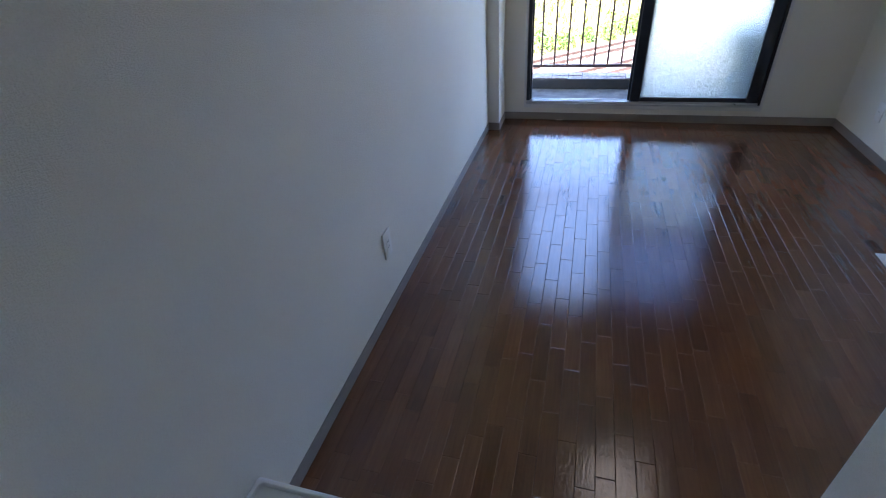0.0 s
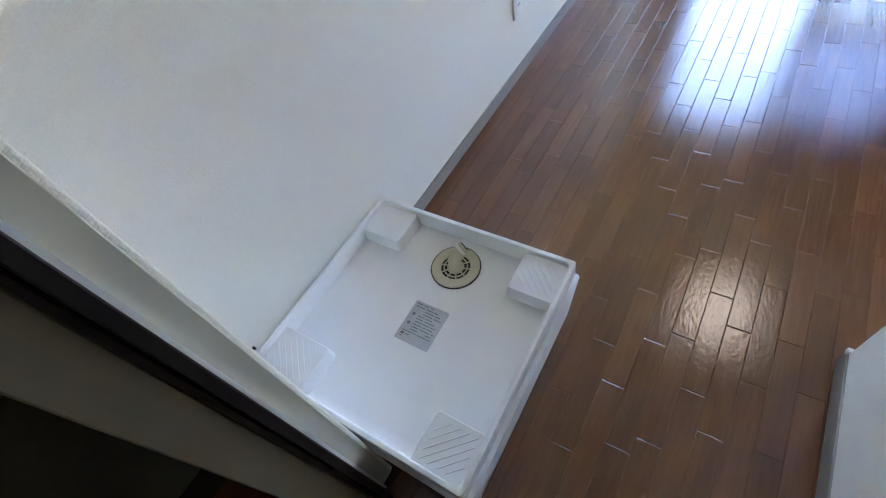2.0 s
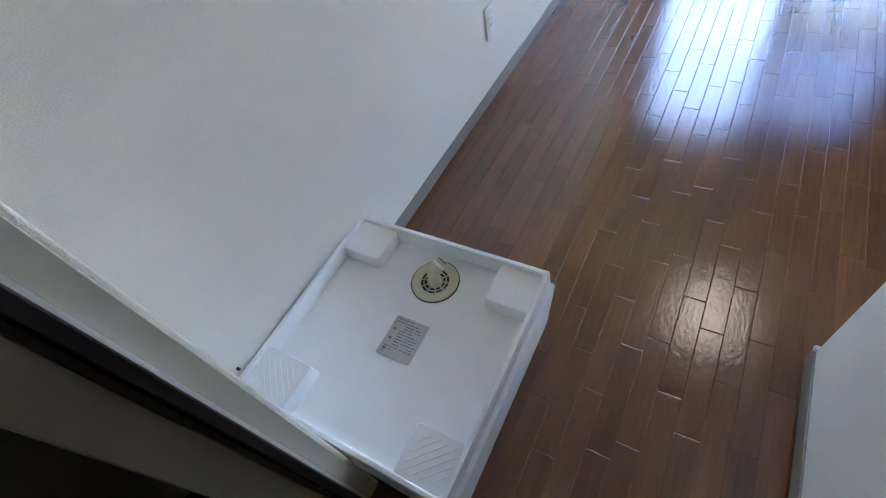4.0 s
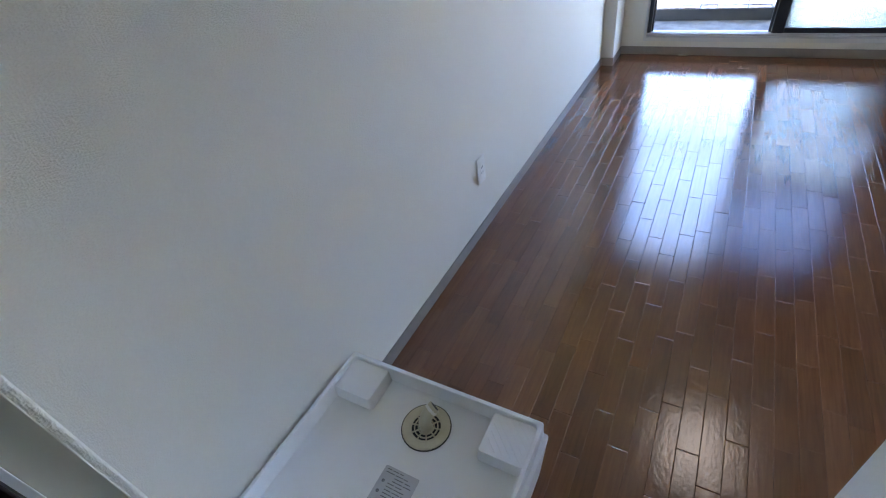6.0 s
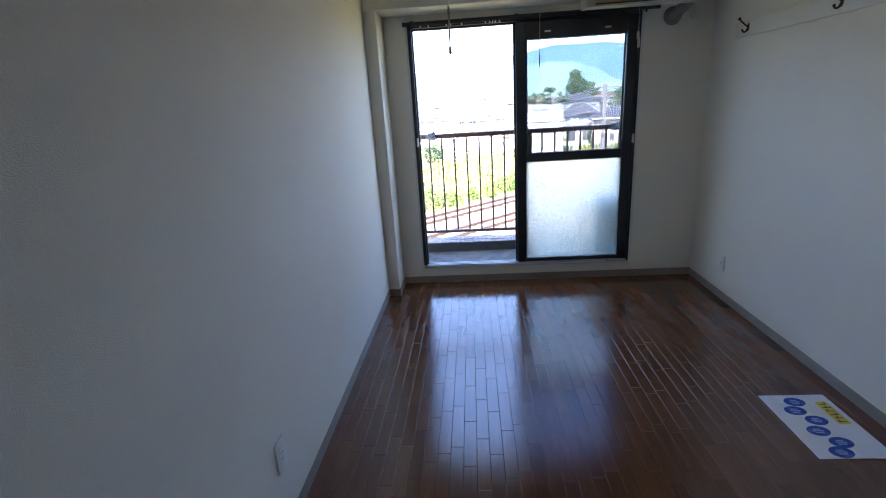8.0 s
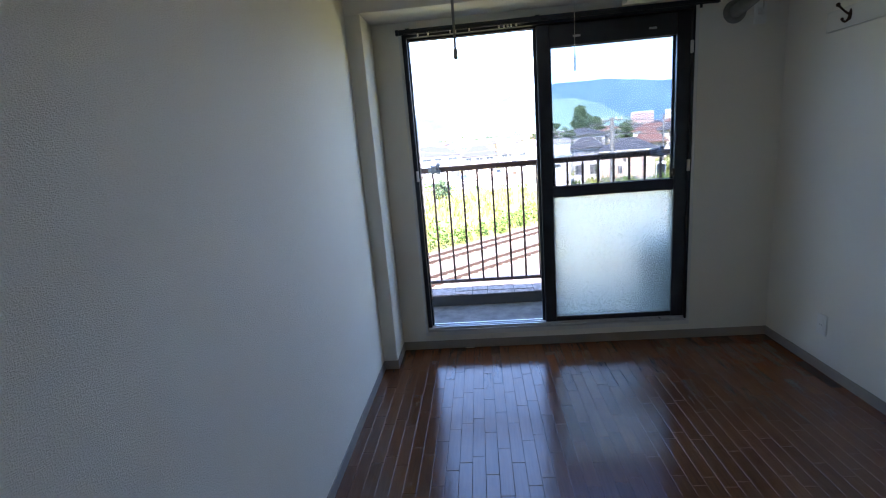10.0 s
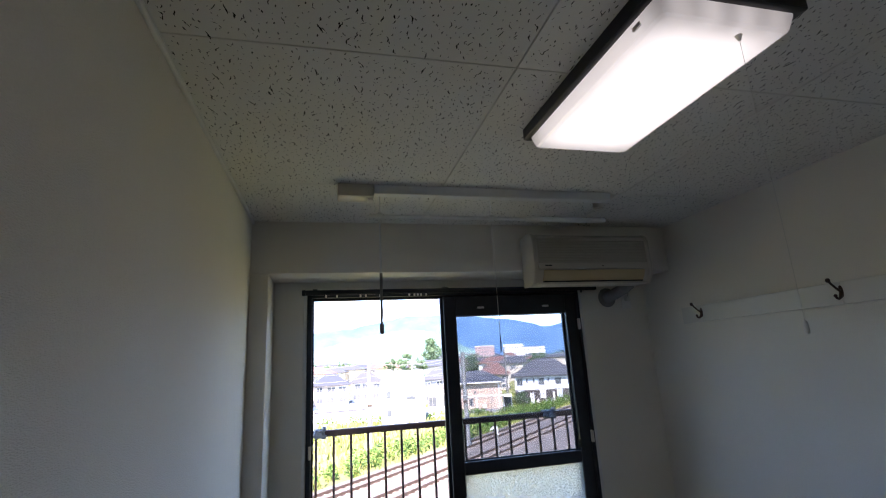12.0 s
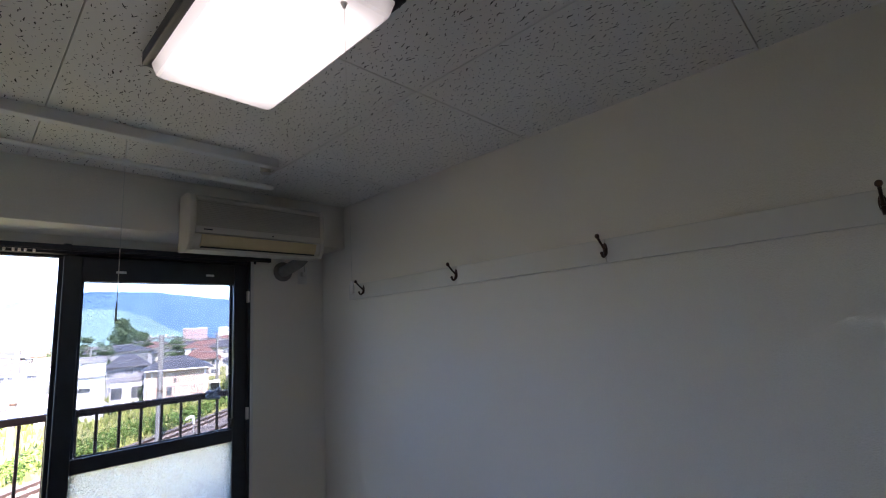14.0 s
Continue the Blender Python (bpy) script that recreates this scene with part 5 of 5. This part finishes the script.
for j in range(54):
    d = rnd.uniform(125, 330)
    az = -14 + j * 0.93 + rnd.uniform(-0.3, 0.3)
    wdt = math.degrees(rnd.uniform(8, 14) / d)
    z1 = rnd.uniform(5.0, 6.6)
    e_ = math.degrees(math.atan2(G + z1 - O.z, d))
    p_ = math.degrees(math.atan2(G + z1 + rnd.uniform(1.4, 2.2) - O.z, d))
    w_, r_ = rnd.choice(walls), rnd.choice(roofs)
    house(az, az + wdt, d, e_, p_, w_, r_, {"white_wall": "white", "cream_wall": "cream", "grey_wall": "grey"}[w_] + " town house with " + {"slate": "dark slate", "bluegrey": "blue-grey", "redroof": "red-brown"}[r_] + " roof", 3, 2, turn=rnd.uniform(-25, 25))


# the town goes on, smaller, towards the mountains, with woods between
for j in range(46):
    d = rnd.uniform(340, 640)
    az = -13 + j * 1.02 + rnd.uniform(-0.4, 0.4)
    wdt = math.degrees(rnd.uniform(9, 20) / d)
    z1 = rnd.uniform(5.5, 10.0)
    e_ = math.degrees(math.atan2(G + z1 - O.z, d))
    p_ = math.degrees(math.atan2(G + z1 + rnd.uniform(1.4, 2.4) - O.z, d))
    w_, r_ = rnd.choice(walls), rnd.choice(roofs)
    house(az, az + wdt, d, e_, p_, w_, r_, {"white_wall": "white", "cream_wall": "cream", "grey_wall": "grey"}[w_] + " far town house with " + {"slate": "dark slate", "bluegrey": "blue-grey", "redroof": "red-brown"}[r_] + " roof", 3, 2, turn=rnd.uniform(-25, 25))
bm = B()
for j in range(150):
    d = rnd.uniform(240, 900)
    c_ = at(rnd.uniform(-16, 38), d, G + rnd.uniform(2.5, 5.0) + d * 0.006)
    foliage(bm, rnd, c_, (rnd.uniform(3, 9), 4, rnd.uniform(2, 4.5)), 46, 1.1)
solid("far_woods", bm, M["leaf"], "dark green tree clumps between the far houses", "trees", kind="stuff", smoothing=0)


def utility_pole(az, d, top, label):
    b = at(az, d)
    z1 = up(top, d)
    t = thing("utility_pole", b, label, "utility pole", "utility poles")
    part("shaft", cyl(B(), b, (b.x, b.y, z1), 0.21, 0.16, 14), M["pole"], t)
    for k_, z in enumerate((0.25, 1.0, 2.0)):
        part("crossarm", box(B(), (b.x - 0.9 + 0.3 * k_, b.y - 0.06, z1 - z), (b.x + 0.9 - 0.2 * k_, b.y + 0.06, z1 - z + 0.1), 0.01), M["pole"], t)
    for x in (-0.75, -0.3, 0.3, 0.75):
        part("insulator", cyl(B(), (b.x + x, b.y, z1 - 0.15), (b.x + x, b.y, z1 + 0.05), 0.05, 0.03, 8), M["white_wall"], t)
    part("band", cyl(B(), (b.x, b.y, G + 3.6), (b.x, b.y, G + 3.75), 0.215, 0.215, 14), M["rust"], t)
    return Vector((b.x, b.y, z1))


tops = [utility_pole(15.6, 41, 0.95, "grey concrete utility pole beside the railway"), utility_pole(20.6, 96, 0.95, "slim utility pole among the houses"),
        utility_pole(4.5, 43, 0.5, "pale concrete utility pole in the field"), utility_pole(-6.8, 47, 0.6, "pale utility pole before a house"), utility_pole(33.0, 62, 0.9, "concrete utility pole beyond the field"),
        utility_pole(9.6, 88, 0.2, "slim utility pole by the white block")]


b = at(18.9, 27.0)
light = thing("trackside_lamp", b, "slim post with a white hooded lamp beside the railway", "lamp post")
part("post", cyl(B(), b, (b.x, b.y, G + 3.45), 0.035, 0.028, 10), M["pole"], light)
bm = B()
tube(bm, [(b.x + 0.02, b.y, G + 3.05), (b.x, b.y, G + 3.30), (b.x - 0.06, b.y - 0.02, G + 3.42), (b.x - 0.22, b.y - 0.03, G + 3.40), (b.x - 0.38, b.y - 0.03, G + 3.30)], [0.055, 0.065, 0.075, 0.07, 0.035], 10)
part("hood", bm, M["white_wall"], light, "white bent hood")


def wires(p, q, count, spread, sag):
    t = thing("overhead_wires", p, "sagging overhead wires between utility poles", "wires")
    for j in range(count):
        bm = B()
        o = Vector((0, 0, -0.12 - spread * j))
        pts = []
        for i in range(11):
            f = i / 10
            pts.append(p.lerp(q, f) + o + Vector((0, 0, -sag * 4 * f * (1 - f))))
        tube(bm, pts, [0.024] * 11, 4)
        part("wire", bm, M["cable"], t, "", 0)


wires(tops[0], tops[2], 4, 0.55, 0.5)
wires(tops[0], tops[4], 4, 0.55, 0.6)
wires(tops[2], tops[3], 3, 0.6, 0.4)
wires(tops[0], tops[1], 2, 0.9, 0.8)
wires(tops[0], tops[5], 3, 0.7, 0.7)


def range_mesh(d, az0, az1, profile, rough, seed):
    bm = B()
    top, bot, deep = [], [], []
    n_ = 160
    for i in range(n_ + 1):
        az = az0 + (az1 - az0) * i / n_
        e = np.interp(az, [p[0] for p in profile], [p[1] for p in profile])
        e += rough * noise.fractal(Vector((az * 0.6, seed, 0)), 0.9, 2.0, 5)
        a = at(az, d)
        top.append(bm.verts.new(at(az, d * 1.12, up(max(e, 0.0), d * 1.12))))
        deep.append(bm.verts.new(at(az, d * 1.06, up(max(e * 0.6 + 0.5 * rough * noise.noise(Vector((az * 1.7, seed, 4))), 0.0), d * 1.06))))
        bot.append(bm.verts.new(at(az, d, G - 1)))
    for r0_, r1_ in ((bot, deep), (deep, top)):
        for i in range(n_):
            bm.faces.new((r0_[i], r0_[i + 1], r1_[i + 1], r1_[i]))
    return bm


solid("far_mountains", range_mesh(3200, -60, 75, [(-60, 4.0), (-30, 3.2), (-8, 3.4), (3, 4.4), (9, 5.55), (15, 5.45), (19, 4.78), (22.4, 4.4), (24.4, 3.8), (25.4, 3.35), (26.8, 3.55), (31, 4.3), (45, 4.2), (75, 3.0)], 0.16, 1.0), M["mountain"], "forested mountain range painted in haze blue", "mountains")
solid("near_hill", range_mesh(1900, -14, 20.5, [(-14, 0.4), (-2, 1.9), (5, 3.5), (9, 3.9), (12, 3.6), (14.3, 2.7), (16, 1.65), (17.6, 1.0), (20.5, 0.3)], 0.10, 7.0), M["hill"], "hill before the mountains, its green paled with painted haze", "hill")

# ------------------------------------------------------------ floor strips
PITCH, LEN = 0.0567, 0.2935
known = {0: 0.145, 1: 0.185, 2: 0.066, 3: 0.236, 4: 0.137, 5: 0.290, 6: 0.040, 7: 0.200, 8: 0.116, 9: 0.277, 10: 0.127}
FIRST = 0.529 - PITCH / 2             # edge of the strip whose middle is at 0.529
rnd = random.Random(12)
shared = {}


def strip_verts(w, l, z=0.0):
    """A strip with softly rounded edges."""
    rings = []
    for g, e, h in ((0.0001, 0.0001, -0.010), (0.0001, 0.0001, z - 0.0012), (0.0004, 0.0006, z - 0.0006), (0.0008, 0.0014, z - 0.0002), (0.0016, 0.0029, z)):
        rings += [(g, e, h), (w - g, e, h), (w - g, l - e, h), (g, l - e, h)]
    f = [(16, 17, 18, 19)]
    for lo in (0, 4, 8, 12):
        for i in range(4):
            j = (i + 1) % 4
            f.append((lo + i, lo + j, lo + 4 + j, lo + 4 + i))
    return rings, f


rv, rf = [], []
for k in range(-10, 36):
    x0, x1 = FIRST + k * PITCH, FIRST + (k + 1) * PITCH
    x0, x1 = max(x0, -0.007), min(x1, W)
    if x1 - x0 < 0.008:
        continue
    off = known.get(k, rnd.uniform(0, LEN))
    y = off - LEN * 9
    while y < D:
        y0, y1 = max(y, BACK), min(y + LEN, D)
        y += LEN
        if y1 - y0 < 0.01:
            continue
        dz = rnd.choice((0.0, 0.0, 0.0002, -0.0002))
        whole = y1 - y0 > LEN - 1e-4 and x1 - x0 > PITCH - 1e-4
        if whole and 0.13 < x0 < 1.40 and -0.60 < y0 < 2.15:
            key = dz
            if key not in shared:
                v, f = strip_verts(PITCH, LEN, dz)
                shared[key] = bpy.data.meshes.new("plank")
                shared[key].from_pydata(v, [], f)
                shared[key].materials.append(M["wood"])
            ob = new("plank", shared[key])
            ob.parent = floor
            ob.location = (x0, y0, 0)
        else:
            v, f = strip_verts(x1 - x0, y1 - y0, dz)
            n0 = len(rv)
            rv += [(p[0] + x0, p[1] + y0, p[2]) for p in v]
            rf += [tuple(q + n0 for q in t) for t in f]
me = bpy.data.meshes.new("planks")
me.from_pydata(rv, [], rf)
me.materials.append(M["wood_rest"])
rest = tagged(new("planks", me), "dark brown wood floor strips", kind="stuff")
rest.parent = floor
